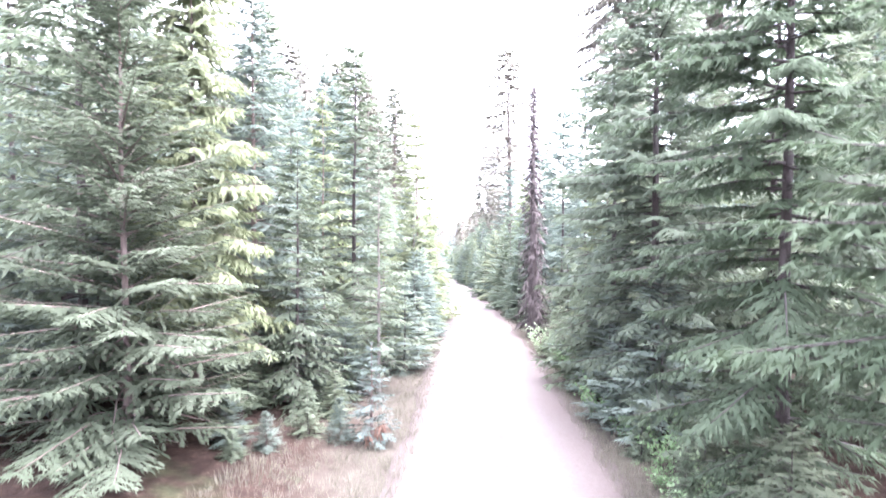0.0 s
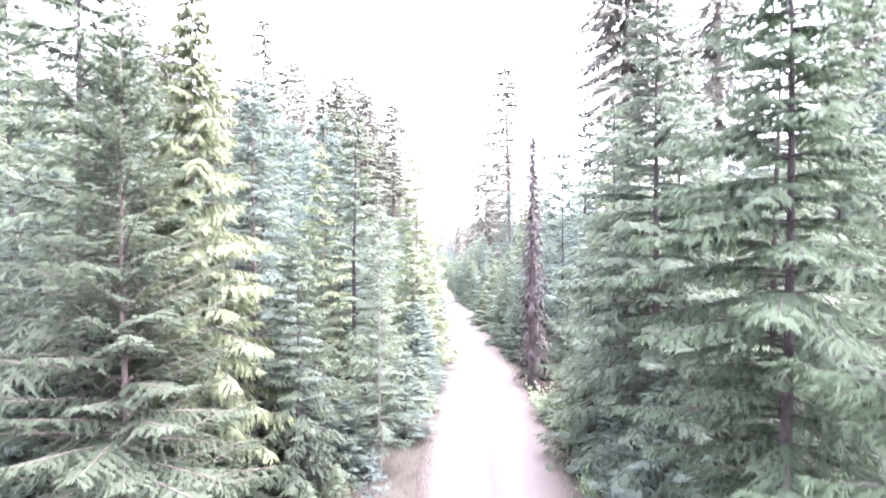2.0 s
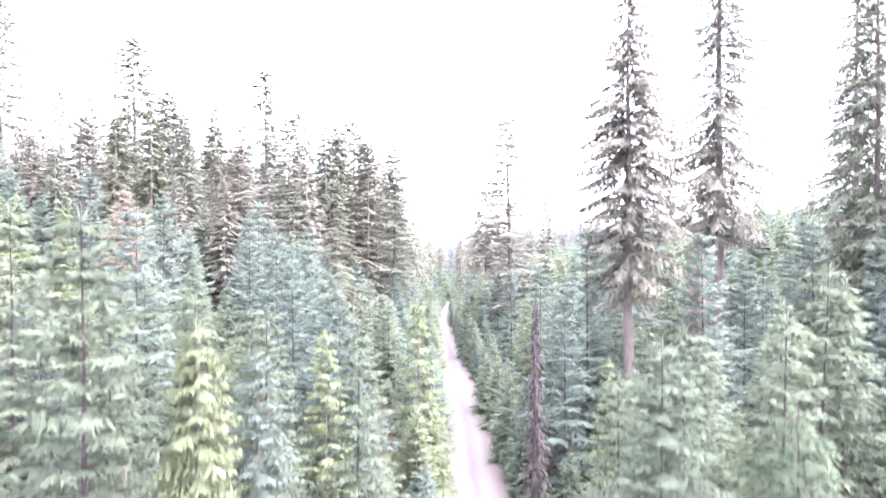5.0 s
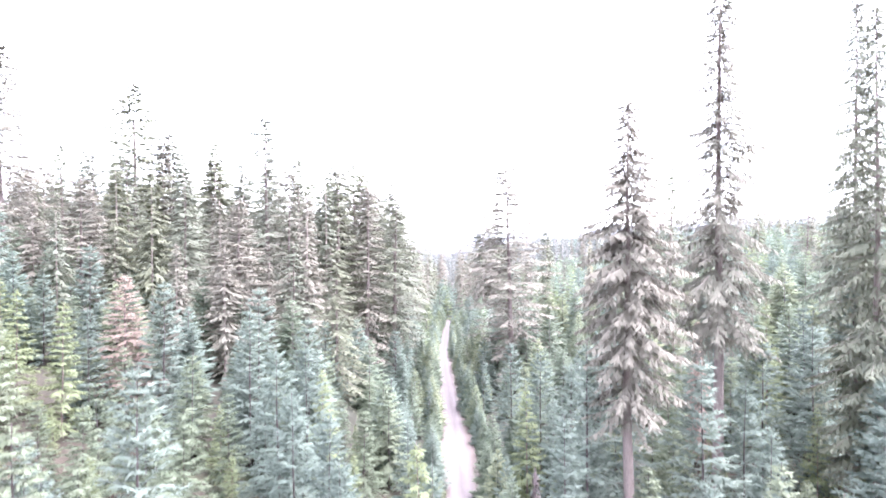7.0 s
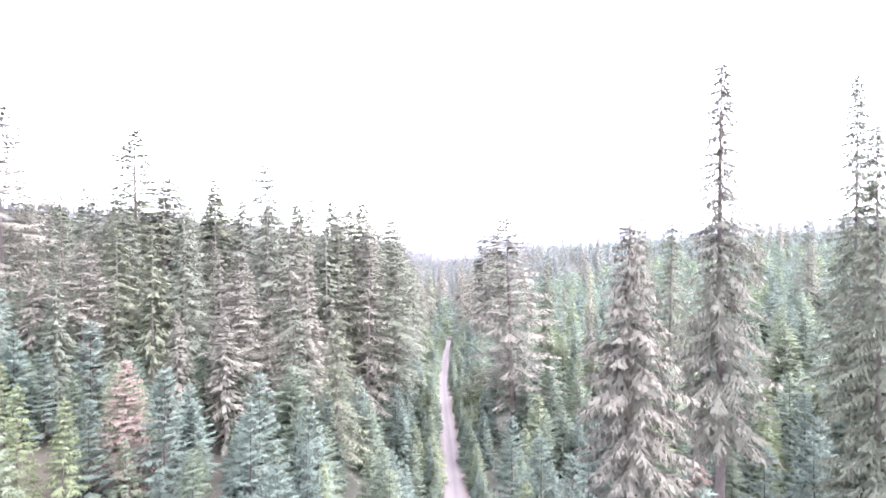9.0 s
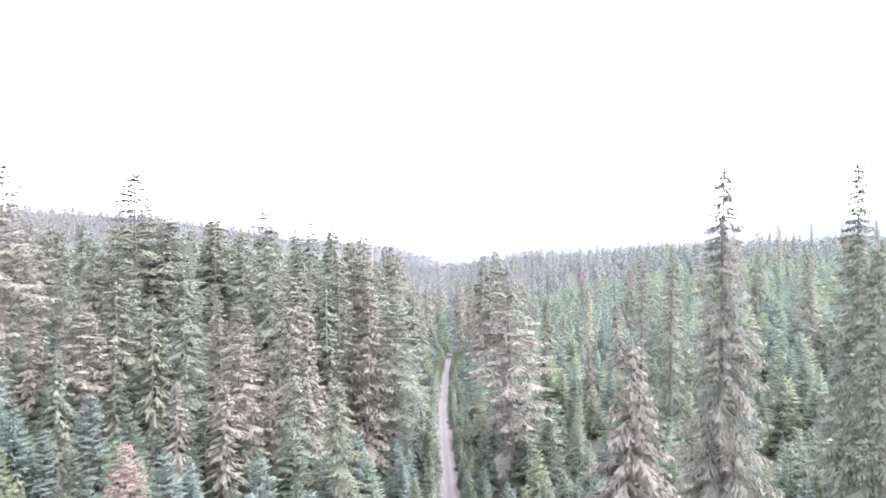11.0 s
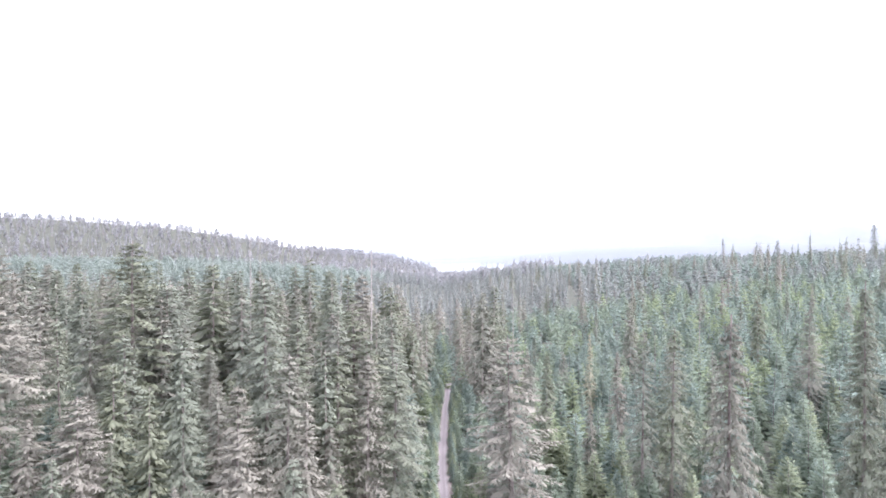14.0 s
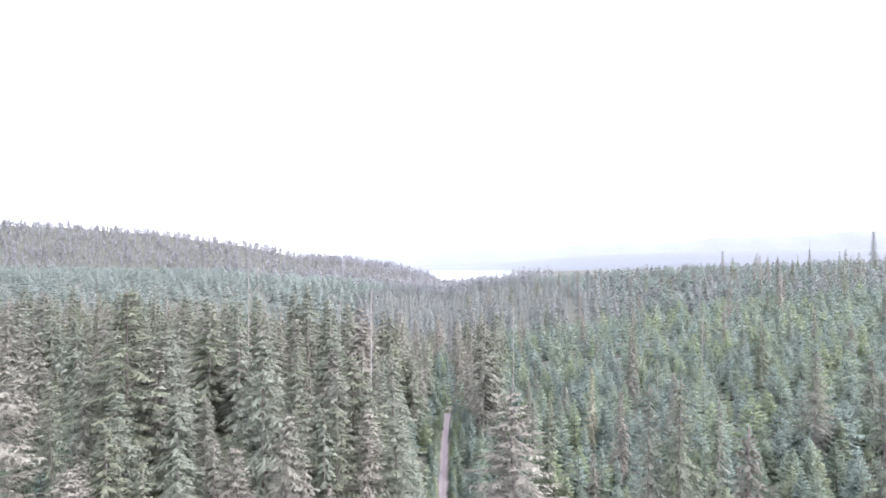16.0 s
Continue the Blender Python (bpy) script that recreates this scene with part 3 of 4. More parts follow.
# ---- forms of trees ----
rng = np.random.default_rng(11)
PLAIN = dict(whorl=0.45, per=6, lat_gap=0.18, lat=0.36, twig_gap=0.08, twig=0.4, wide=0.072, sides=5, foot=0.08, loose=0.5)
FINE = dict(whorl=0.35, per=6, lat_gap=0.12, lat=0.36, twig_gap=0.044, twig=0.26, wide=0.047, sides=6, foot=0.08, limbs=0.7)
YOUNG = Stock("spruce_tree", "young green spruce with dense layered boughs", "young spruces",
              [(9.0, conifer_meshes(100 + i, 9.0, r, SPRUCE, BARK_DARK, lift=0.5, droop=0.4, hang=0.5, **PLAIN)) for i, r in enumerate((2.3, 2.0, 2.5, 1.9))])
BLUES = Stock("blue_spruce_tree", "young blue-green spruce with stiff upswept boughs", "young blue spruces",
              [(9.0, conifer_meshes(120 + i, 9.0, r, BLUE, BARK_DARK, lift=0.65, droop=0.3, hang=0.25, **PLAIN)) for i, r in enumerate((2.2, 1.9, 2.4))])
LARCHES = Stock("larch_tree", "young yellow-green larch with soft feathery needles", "young larches",
                [(10.0, conifer_meshes(140 + i, 10.0, r, LARCH, BARK, lift=0.4, droop=0.4, ragged=0.35, first=0.5, hang=0.9, **PLAIN)) for i, r in enumerate((1.8, 1.6, 2.0))])
NEAR_YOUNG = Stock("spruce_tree", "green spruce with layered fingered boughs near the track", "young spruces",
                   [(9.0, conifer_meshes(180 + i, 9.0, r, SPRUCE, BARK_DARK, lift=0.4, droop=0.45, hang=0.6, **FINE)) for i, r in enumerate((2.1, 1.9, 2.3))])
NEAR_BLUE = Stock("blue_spruce_tree", "blue-green spruce with stiff layered boughs near the track", "young blue spruces",
                  [(9.0, conifer_meshes(190 + i, 9.0, r, BLUE, BARK_DARK, lift=0.5, droop=0.3, hang=0.35, **FINE)) for i, r in enumerate((2.1, 1.9))])
NEAR_LARCH = Stock("larch_tree", "soft yellow-green larch near the track", "young larches",
                   [(10.0, conifer_meshes(196 + i, 10.0, r, LARCH, BARK, lift=0.3, droop=0.35, hang=1.1, ragged=0.35, first=0.4, **FINE)) for i, r in enumerate((1.6, 1.4))])
AGED = dict(per=6, lat_gap=0.45, lat=0.36, twig_gap=0.1, twig=0.46, wide=0.078, stub=0.12, tip=1.3, spread=0.95, sink=0.25, hang=0.55, loose=1.0, ragged=0.42, gap=0.38, foot=0.34, sides=8, limbs=0.35,
            dead=45, dead_from=2.0, dead_to=13.0, strands=1.2, strand=0.55, first=4.0, bare=0.12)
OLDS = Stock("old_spruce_tree", "tall old spruce, grey-green and hung with lichen", "old spruces",
             [(34.0, conifer_meshes(160 + i, 34.0, r, OLD, BARK_OLD, LICHEN, shape=shape, lift=lift, droop=droop, whorl=0.75, **AGED))
              for i, (r, shape, lift, droop) in enumerate(((4.5, "spire", 0.12, 0.5), (4.8, "cone", 0.1, 0.6), (4.9, "spire", 0.2, 0.45), (4.2, "column", 0.25, 0.4), (3.9, "spire", 0.05, 0.65), (5.0, "cone", 0.2, 0.5)))])


# ---- old trees ----
def plant_old():
    back_row = [  # x, y, tip height above the datum, form, fatness
        (-61, 79, 51, 3, 1.2), (-56.5, 104.5, 49.5, 3, 0.95), (-52, 109, 41.6, 3, 1.05), (-61.3, 92.7, 39.7, 1, 1.0), (-62, 101, 41, 4, 1.1),
        (-39.8, 131, 40, 2, 0.9), (-32, 136, 39, 1, 0.9), (-49, 121, 34.6, 4, 0.9), (-10.2, 127, 36.8, 0, 1.0), (-17, 115, 36.3, 3, 1.0)]
    edge_row = [
        (-13.3, 71, 28.6, 1, 1.15), (-24.5, 90, 29.1, 0, 1.05), (-32, 89.4, 28.4, 2, 1.2), (-48, 75.7, 30.1, 3, 1.15), (-51, 93, 32.6, 0, 1.1),
        (12, 98, 33, 3, 0.95), (13.5, 118, 30, 1, 1.1), (35.7, 103, 45.6, 1, 0.7), (40.5, 102, 44, 4, 0.8), (84, 131, 35, 2, 0.8),
        (-20, 77, 27.5, 4, 1.1), (-27, 75, 26, 3, 1.0), (-37, 82, 27.5, 0, 1.0), (-42, 96, 33, 1, 1.0), (-18, 98, 31.5, 2, 1.0),
        (-9, 103, 28, 3, 0.9), (-55, 68, 26, 2, 1.0), (-62, 70, 28, 4, 1.1),
        (-31, 102.5, 38.5, 0, 1.0), (-25.7, 103.5, 38.8, 5, 1.0), (-13.5, 98.3, 30.7, 5, 1.0), (-18.4, 94, 28.2, 1, 1.0), (-36.1, 97.8, 27.8, 2, 1.0), (-43.6, 107.5, 30.7, 5, 1.0),
        (-14.8, 111.5, 31.5, 2, 1.0), (-56.3, 119.2, 41.2, 3, 1.0), (24.7, 160.3, 25, 1, 1.0), (40.7, 189.4, 20, 4, 1.0), (95.9, 147.2, 27, 5, 0.9), (209.7, 365, 40, 4, 0.8), (392, 600, 72, 4, 0.5), (530, 690, 78, 0, 0.55), (330, 660, 60, 5, 0.6), (250, 420, 50, 0, 0.7), (62, 154, 32, 4, 0.85)]
    for x, y, tip, form, fat in back_row + edge_row:
        OLDS.plant(x, y, tip - ground(x, y), rng, form, fat * 1.15)


plant_old()


def plant_emergents():
    """Two tall spruces with long bare stems beside the track, and two at the wood's edge."""
    base = dict(shape="mast", per=7, lat_gap=0.24, lat=0.32, twig_gap=0.047, twig=0.42, wide=0.066, stub=0.045, tip=0.6, least=0.42, spread=0.9, sink=0.35, hang=0.7, lift=0.05, droop=0.65, ragged=0.4, gap=0.25, loose=0.9, limbs=0.8,
                strands=1.6, strand=0.85)
    forms = [
        (41.0, dict(radius=4.4, first=12.0, whorl=0.52, foot=0.44, dead=90, dead_from=3, dead_to=19, **base)),
        (31.0, dict(radius=3.2, first=10.0, whorl=0.46, foot=0.4, dead=80, dead_from=3, dead_to=16, **{**base, "shape": "column"})),
        (42.0, dict(radius=5.0, first=5.0, whorl=0.52, foot=0.36, dead=40, dead_from=2, dead_to=14, **base))]
    made = [(h, conifer_meshes(201 + i, h, foliage=OLD, wood=BARK_OLD, hung=LICHEN, **kw)) for i, (h, kw) in enumerate(forms)]
    stock = Stock("tall_spruce_tree", "very tall lone spruce, narrow drooping crown above a bare stem", "tall lone spruces", made)
    for x, y, tip, form, fat in ((22.3, 46.3, 45.6, 0, 1.0), (12.35, 37.85, 32.7, 1, 1.0), (39.7, 55, 47.6, 2, 0.9), (29.8, 39, 38.7, 2, 1.1)):
        stock.plant(x, y, tip - ground(x, y), rng, form, fat)


plant_emergents()


def plant_heroes():
    """The trees that stand nearest to the track where the camera starts."""
    full = dict(whorl=0.34, per=6, lat_gap=0.07, lat=0.36, twig_gap=0.0165, twig=0.14, wide=0.025, loose=0.6, limbs=1.0, sides=10)
    spec = [
        ("spruce_tree", -6.05, 10.75, 10.6, 3.05, 501, dict(lift=0.6, droop=0.25, hang=0.3, first=0.25, foot=0.08, ragged=0.2, bare=0.04, dead=40, dead_from=0.2, dead_to=2.5), VERGE_SPRUCE,
         "young green spruce with wide layered boughs beside the track"),
        ("larch_tree", -6.2, 14.2, 13.0, 2.3, 502, dict(twig=0.2, wide=0.036, lift=0.2, droop=0.4, first=2.2, foot=0.1, ragged=0.35, hang=1.5, sink=0.5, bare=0.08), LARCH,
         "yellow-green larch with soft hanging needles behind a spruce"),
        ("spruce_tree", -5.75, 17.3, 11.7, 2.6, 503, dict(lat_gap=0.09, twig_gap=0.03, twig=0.19, wide=0.036, lift=0.35, droop=0.5, hang=0.6, first=0.4, foot=0.12, bare=0.14), BLUE,
         "dense blue-green spruce with drooping layered boughs"),
        ("spruce_tree", 5.0, 8.3, 12.6, 2.15, 504, dict(lat=0.36, shape="column", lift=0.2, droop=0.5, first=0.3, foot=0.11, ragged=0.45, gap=0.35, hang=0.8, whorl=0.34, bare=0.12, dead=30, dead_from=1.0, dead_to=9.0), SHADED_SPRUCE,
         "green spruce with heavy fingered boughs beside the track, coloured as in shade"),
        ("spruce_tree", 4.98, 13.3, 13.0, 2.1, 505, dict(lat_gap=0.085, twig_gap=0.028, twig=0.19, wide=0.034, shape="column", lift=0.25, droop=0.4, first=0.9, foot=0.12, ragged=0.4, gap=0.25, dead=50, dead_from=0.4, dead_to=6.0, hang=0.7, bare=0.12), PALE_SPRUCE,
         "slim dark spruce with bare twigs low on its stem"),
        ("spruce_tree", 5.1, 4.3, 8.2, 2.35, 506, dict(shape="column", lift=0.3, droop=0.4, first=0.3, foot=0.12, ragged=0.35, hang=0.7, bare=0.12, whorl=0.32), SHADED_SPRUCE,
         "green spruce coloured as in shade, reaching its boughs towards the track"),
        ("spruce_tree", -1.95, 17.2, 8.8, 1.15, 507, dict(lat_gap=0.11, twig_gap=0.035, twig=0.17, wide=0.05, whorl=0.36, per=6, lift=0.45, droop=0.3, first=0.9, foot=0.06, ragged=0.35, hang=0.4), PALE_SPRUCE,
         "thin young spruce with a pale stem at the track's edge"),
        ("blue_spruce_tree", -1.6, 12.6, 2.35, 0.75, 508, dict(lat_gap=0.07, twig_gap=0.024, twig=0.1, wide=0.032, whorl=0.2, lift=0.35, droop=0.2, first=0.2, foot=0.04, hang=0.15), SILVER,
         "small silvery blue spruce sapling at the verge"),
    ]
    for name, x, y, h, r, seed, kw, fol, label in spec:
        wood = SNAGWOOD if seed == 507 else BARK if x < 0 else BARK_DARK
        ob = conifer(name, conifer_meshes(seed, h, r, fol, wood, **{**full, **kw}), label, "trees beside the track")
        ob.matrix_basis = pose(x, y, ground(x, y) - 0.05)


plant_heroes()


def plant_dead():
    def stand(name, x, y, tip, h, m, label):
        ob = conifer(name, m, label, "dead trees")
        ob.matrix_basis = pose(x, y, ground(x, y)) @ Matrix.Diagonal((1, 1, (tip - ground(x, y)) / h, 1))

    stand("dead_tree", -31.0, 55.4, 19.9, 17.0, conifer_meshes(520, 17.0, 3.7, RED, BARK, whorl=0.5, per=6, lat_gap=0.22, lat=0.34, twig_gap=0.09, twig=0.4, wide=0.08, lift=0.5, droop=0.5, first=2.0, foot=0.17, hang=0.5, limbs=1.0, loose=0.6),
          "dead conifer with rust-pink needles among green trees")
    stand("dead_tree", 23.7, 53, 15.6, 11.0, conifer_meshes(521, 11.0, 1.4, RED, BARK, whorl=0.4, per=6, lat_gap=0.2, twig_gap=0.08, twig=0.4, wide=0.09, lift=0.1, droop=0.7, first=1.0, foot=0.1, hang=1.0, ragged=0.4),
          "small slender dead conifer with brown needles")
    stand("dying_spruce_tree", 44, 170, 25.3, 24.0, conifer_meshes(522, 24.0, 2.3, PALE, SNAGWOOD, whorl=0.6, per=5, lat_gap=0.4, twig_gap=0.16, twig=0.7, wide=0.18, shape="cone", lift=0.1, droop=0.7, first=3.0, foot=0.2, hang=1.0, ragged=0.5, loose=1.0),
          "pale spruce covered in grey lichen")
    stand("dead_spruce_trunk", 4.5, 28.3, 12.8 + ground(4.5, 28.3), 12.8, conifer_meshes(523, 12.8, 0.85, BARK_DARK, BARK_DARK, whorl=0.24, per=8, shape="cone", lat_gap=0.25, twig_gap=0.07, twig=0.36, wide=0.045, lift=-0.15, droop=0.9, first=0.9, foot=0.26, hang=1.6, ragged=0.5, loose=1.0, sides=12, limbs=1.0, bare=0.0),
          "thick dark dead spruce trunk with bare hanging twigs")


plant_dead()


def taken(x, y, spots, gap):
    return any((x - a) ** 2 + (y - b) ** 2 < gap * gap for a, b in spots)


SPOTS = [(-6.05, 10.75), (-5.6, 12.3), (-5.75, 17.3), (5.1, 8.35), (4.45, 11.7), (5.1, 4.3), (-1.95, 17.2), (-1.6, 12.6), (4.5, 28.0), (22.3, 46.3), (12.35, 37.85), (-31.4, 55.4)]


def plant_young():
    """Regrowth on both sides of the track, out to some sixty metres."""
    r = np.random.default_rng(31)
    fixed = [  # x, y, tip, stock
        (-13.5, 20, 9.6, BLUES), (-17.6, 24.8, 13.5, BLUES), (-8.2, 23.9, 12.0, YOUNG), (-6.6, 32, 13.2, BLUES), (-1.3, 32.6, 11.4, LARCHES), (7.6, 63.6, 11.6, BLUES),
        (-7.4, 45.9, 5.7, LARCHES), (-14, 68.6, 9.3, BLUES), (-30, 60, 8.3, LARCHES), (11.7, 60, 3.5, LARCHES), (-7.4, 87.5, 9.3, BLUES), (6.6, 20.5, 10.2, YOUNG), (5.2, 17.3, 8.6, YOUNG),
        (7.2, 24.5, 9.6, LARCHES), (-2.6, 25, 8.6, LARCHES), (-3.4, 21.4, 9.2, YOUNG), (-11.5, 14.5, 8.5, BLUES), (-14.5, 16.0, 11.0, YOUNG), (8.2, 14.2, 10.5, YOUNG), (9.5, 10.5, 11.5, YOUNG), (7.2, 17.8, 12.0, YOUNG)]
    for x, y, tip, stock in fixed:
        if y < 25:
            stock = {YOUNG: NEAR_YOUNG, BLUES: NEAR_BLUE, LARCHES: NEAR_LARCH}[stock]
        stock.plant(x, y, tip - ground(x, y), r)
        SPOTS.append((x, y))
    count = 0
    for _ in range(9000):
        y = 13 + 50 * r.uniform() ** 0.8
        x = r.uniform(-1, 1) * (0.86 * y + 4)
        off = x - float(road_x(y))
        if -2.9 < off < 3.0 or (y < 18 and -4.0 < off) or (off > 0 and abs(x / y - 0.16) < 0.05 and y < 29) or taken(x, y, SPOTS, 2.7 if y < 30 else 3.2):
            continue
        if count >= 230:
            break
        edge = min(1.0, max(0, abs(off) - 2.5) / 4)
        h = (2.8 + 6.2 * edge) * r.uniform(0.6, 1.25)
        u = r.uniform()
        kinds = (NEAR_YOUNG, NEAR_BLUE, NEAR_LARCH) if y < 23 else (YOUNG, BLUES, LARCHES)
        kinds[0 if u < 0.42 else 1 if u < 0.74 else 2].plant(x, y, h, r)
        SPOTS.append((x, y))
        count += 1


plant_young()


# ---- the forest beyond, far too many trees to count ----
def forest(name, label, spots, forms, foliage, wood, seed):
    """Many trees in one mesh. spots: x, y, height, fatness."""
    r = np.random.default_rng(seed)
    V, Q, T, M, N, n = [], [], [], [], [], 0
    shade = [crown_normals(f[0], r, rough=0.1) for f in forms]
    for x, y, h, fat in spots:
        pick = int(r.integers(len(forms)))
        v, q, stem, h0 = forms[pick]
        k, a = h / h0, r.uniform(0, 6.283)
        c, s = np.cos(a) * k * fat, np.sin(a) * k * fat
        w = np.stack([v[:, 0] * c - v[:, 1] * s + x, v[:, 0] * s + v[:, 1] * c + y, v[:, 2] * k + ground(x, y)], axis=-1)
        m = shade[pick]
        N.append(np.stack([m[:, 0] * np.cos(a) - m[:, 1] * np.sin(a), m[:, 0] * np.sin(a) + m[:, 1] * np.cos(a), m[:, 2]], axis=-1))
        V.append(w)
        Q.append(q + n)
        T.append(np.full(len(v), r.uniform()))
        M.append(stem[q[:, 0]])
        n += len(v)
    me = mesh_from(name, np.concatenate(V), np.concatenate(Q), [foliage, wood], np.concatenate(T), normals=np.concatenate(N))
    me.polygons.foreach_set("material_index", np.concatenate(M).astype(np.int32))
    tagged(new(name, me), label, "forest", kind="stuff")


def scatter(r, zone, spacing_at, tries, y0, y1, power=1.0):
    """Spots at a spacing that grows with the distance, inside the zone."""
    cells, spots = {}, []
    for _ in range(tries):
        y = y0 + (y1 - y0) * r.uniform() ** power
        x = r.uniform(-1, 1) * (0.84 * y + 12)
        if not zone(x, y):
            continue
        gap = spacing_at(y)
        key = (int(x // gap), int(y // gap))
        if (key, gap) in cells:
            continue
        cells[(key, gap)] = True
        spots.append((x, y))
    return spots


def form(seed, height, radius, **kw):
    """A tree for a wood: vertices, faces, which vertices are wood, and its height."""
    stem, crown, _ = grow(seed, height, radius, **{**dict(lat_gap=0, sides=4, rings=3), **kw})
    v = [np.concatenate(b.v) for b in (crown, stem)]
    q = [np.concatenate(b.q) for b in (crown, stem)]
    return np.concatenate(v), np.concatenate([q[0], q[1] + len(v[0])]), np.arange(len(v[0]) + len(v[1])) >= len(v[0]), height


def build_forest():
    r = np.random.default_rng(77)
    mid_young = [form(300 + i, 10.0, rr, whorl=0.52, per=7, lift=lift, droop=0.25, twig_gap=0.14, twig=0.6, wide=0.2, hang=0.2, loose=0.45, ragged=0.25, foot=0.08)
                 for i, (rr, lift) in enumerate(((2.3, 0.6), (2.0, 0.75), (2.5, 0.5), (1.85, 0.7), (2.2, 0.65)))]
    mid_old = [form(320 + i, 32.0, rr, shape=shape, whorl=0.8, per=6, first=3.5, lift=0.15, droop=0.5, twig_gap=0.22, twig=0.42, wide=0.28, stub=0.12, tip=0.6, hang=0.5, loose=1.0, ragged=0.42, gap=0.35, foot=0.28)
               for i, (rr, shape) in enumerate(((4.7, "spire"), (4.4, "cone"), (5.0, "spire"), (3.8, "column"), (4.8, "cone")))]
    some_young = [form(330 + i, 10.0, rr, whorl=0.75, per=6, lift=0.7, droop=0.25, twig_gap=0.16, twig=0.62, wide=0.27, hang=0.25, loose=0.6, ragged=0.25, foot=0.08) for i, rr in enumerate((2.5, 2.2, 2.8, 2.0, 2.4))]
    far_young = [form(340 + i, 11.0, rr, whorl=1.2, per=5, lift=0.7, droop=0.25, twig_gap=0.34, twig=0.85, wide=0.65, hang=0.2, loose=0.5, ragged=0.3, foot=0.1, sides=3) for i, rr in enumerate((2.5, 2.2, 2.8))]
    far_old = [form(360 + i, 30.0, rr, shape=shape, whorl=1.45, per=5, first=3.0, lift=0.1, droop=0.6, twig_gap=0.6, twig=0.55, wide=0.65, stub=0.18, hang=0.7, loose=1.0, ragged=0.5, gap=0.45, foot=0.28)
               for i, (rr, shape) in enumerate(((4.4, "spire"), (4.2, "cone"), (4.8, "cone"), (3.8, "spire")))]
    clear = lambda x, y: abs(x - float(road_x(y))) > (2.9 if y < 255 else 0.0)
    old_zone = lambda x, y: clear(x, y) and ((x < -11 - 0.02 * y and 64 < y < 210) or (200 < y < 420 and -330 < x < 20 + 0.12 * (y - 200) and abs(x - 2) > 12 - 0.06 * (y - 200)) or (y >= 420 and -90 < x < 110 + 0.06 * y))
    # regrowth between sixty and a hundred and thirty metres
    spots = scatter(r, lambda x, y: clear(x, y) and not taken(x, y, SPOTS[-60:], 2.0) and (x > -12 or y < 72 or r.uniform() < 0.15), lambda y: 5.5, 12000, 58, 135)
    for y in np.arange(26, 254, 2.2):
        for hand in (-1, 1):
            if r.uniform() < 0.85 and not (hand > 0 and y < 33):
                spots.append((float(road_x(y)) + hand * r.uniform(2.2, 3.4), y + r.uniform(-0.7, 0.7)))
    kinds = [[], [], []]
    for x, y in spots:
        h = r.uniform(6.0, 13.0) * min(1.0, 0.35 + 0.08 * abs(x - float(road_x(y))))
        kinds[int(np.searchsorted([0.42, 0.76], r.uniform()))].append((x, y, h, r.uniform(0.95, 1.3)))
    for k, fol, lab, seed in zip(kinds, (SLOPE_SPRUCE, SLOPE_BLUE, SLOPE_LARCH), ("dense young green spruces", "dense young blue-green spruces", "scattered young yellow-green larches"), (1, 2, 3)):
        forest("young_forest", lab + " beside the track", k, mid_young, fol, BARK_DARK, seed)
    # old wood
    near_old = []
    for x, y in scatter(r, old_zone, lambda y: 10.0, 2600, 66, 215):
        if not taken(x, y, OLD_SPOTS, 4.0):
            tip = min(20 + 0.16 * y, 42) + (3 if x < -45 else 0) + r.uniform(-15, 3)
            near_old.append((x, y, max(16, tip - ground(x, y)), r.uniform(0.8, 1.25)))
    forest("old_forest", "old grey-green spruce wood hung with lichen", near_old, mid_old, OLD, BARK_OLD, 4)
    old2 = [(x, y, r.uniform(20, 34) * (1.0 if y < 550 else 0.72), r.uniform(0.85, 1.2)) for x, y in scatter(r, old_zone, lambda y: 11.5 if y < 300 else 13.5 if y < 420 else 18.0, 16000, 205, 1200, 1.6)]
    forest("old_forest", "old grey-green spruce wood farther off", [s for s in old2 if s[1] < 400], far_old, OLD_FAR, BARK_OLD, 5)
    forest("old_forest", "conifer wood down the valley, its colour greyed for haze", [s for s in old2 if s[1] >= 400], far_old, DISTANT_HAZE, BARK_OLD, 15)
    # scattered old trees over the regrowth
    lone = [(x, y, r.uniform(17, 29) * (1.0 if y < 300 else 1.2), r.uniform(0.6, 0.9)) for x, y in scatter(r, lambda x, y: clear(x, y) and x > 16, lambda y: 42.0, 700, 95, 700)]
    forest("old_forest", "scattered old spruces standing over regrowth", [s for s in lone if s[1] < 260], mid_old, OLD, BARK_OLD, 6)
    forest("old_forest", "scattered old spruces on the slopes farther off", [s for s in lone if s[1] >= 260], far_old, OLD_FAR, BARK_OLD, 16)
    # regrowth out to the ridge
    spots = scatter(r, lambda x, y: not old_zone(x, y) and (x > -12 - 0.02 * y or y > 380) and clear(x, y), lambda y: 6.9 if y < 260 else 8.4 if y < 450 else 17.0, 70000, 130, 980, 1.3)
    # past 420 m the greyed and plantation needles have haze in their colour
    for forms, lab2, y0, y1, seed, tones in ((some_young, " on the near slopes", 0, 260, 7, (SPRUCE_FAR, BLUE_FAR, LARCH_FAR)), (far_young, " on the valley slopes", 260, 420, 17, (SPRUCE_FAR, BLUE_FAR, LARCH_FAR)), (far_young, " far down the valley", 420, 5000, 27, (DISTANT_HAZE, BLUE_FAR, DISTANT_HAZE)), (far_young, " in a plantation paled for haze below the ridge", 420, 5000, 37, (PLANTATION_HAZE, PLANTATION_HAZE, PLANTATION_HAZE))):
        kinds = [[], [], []]
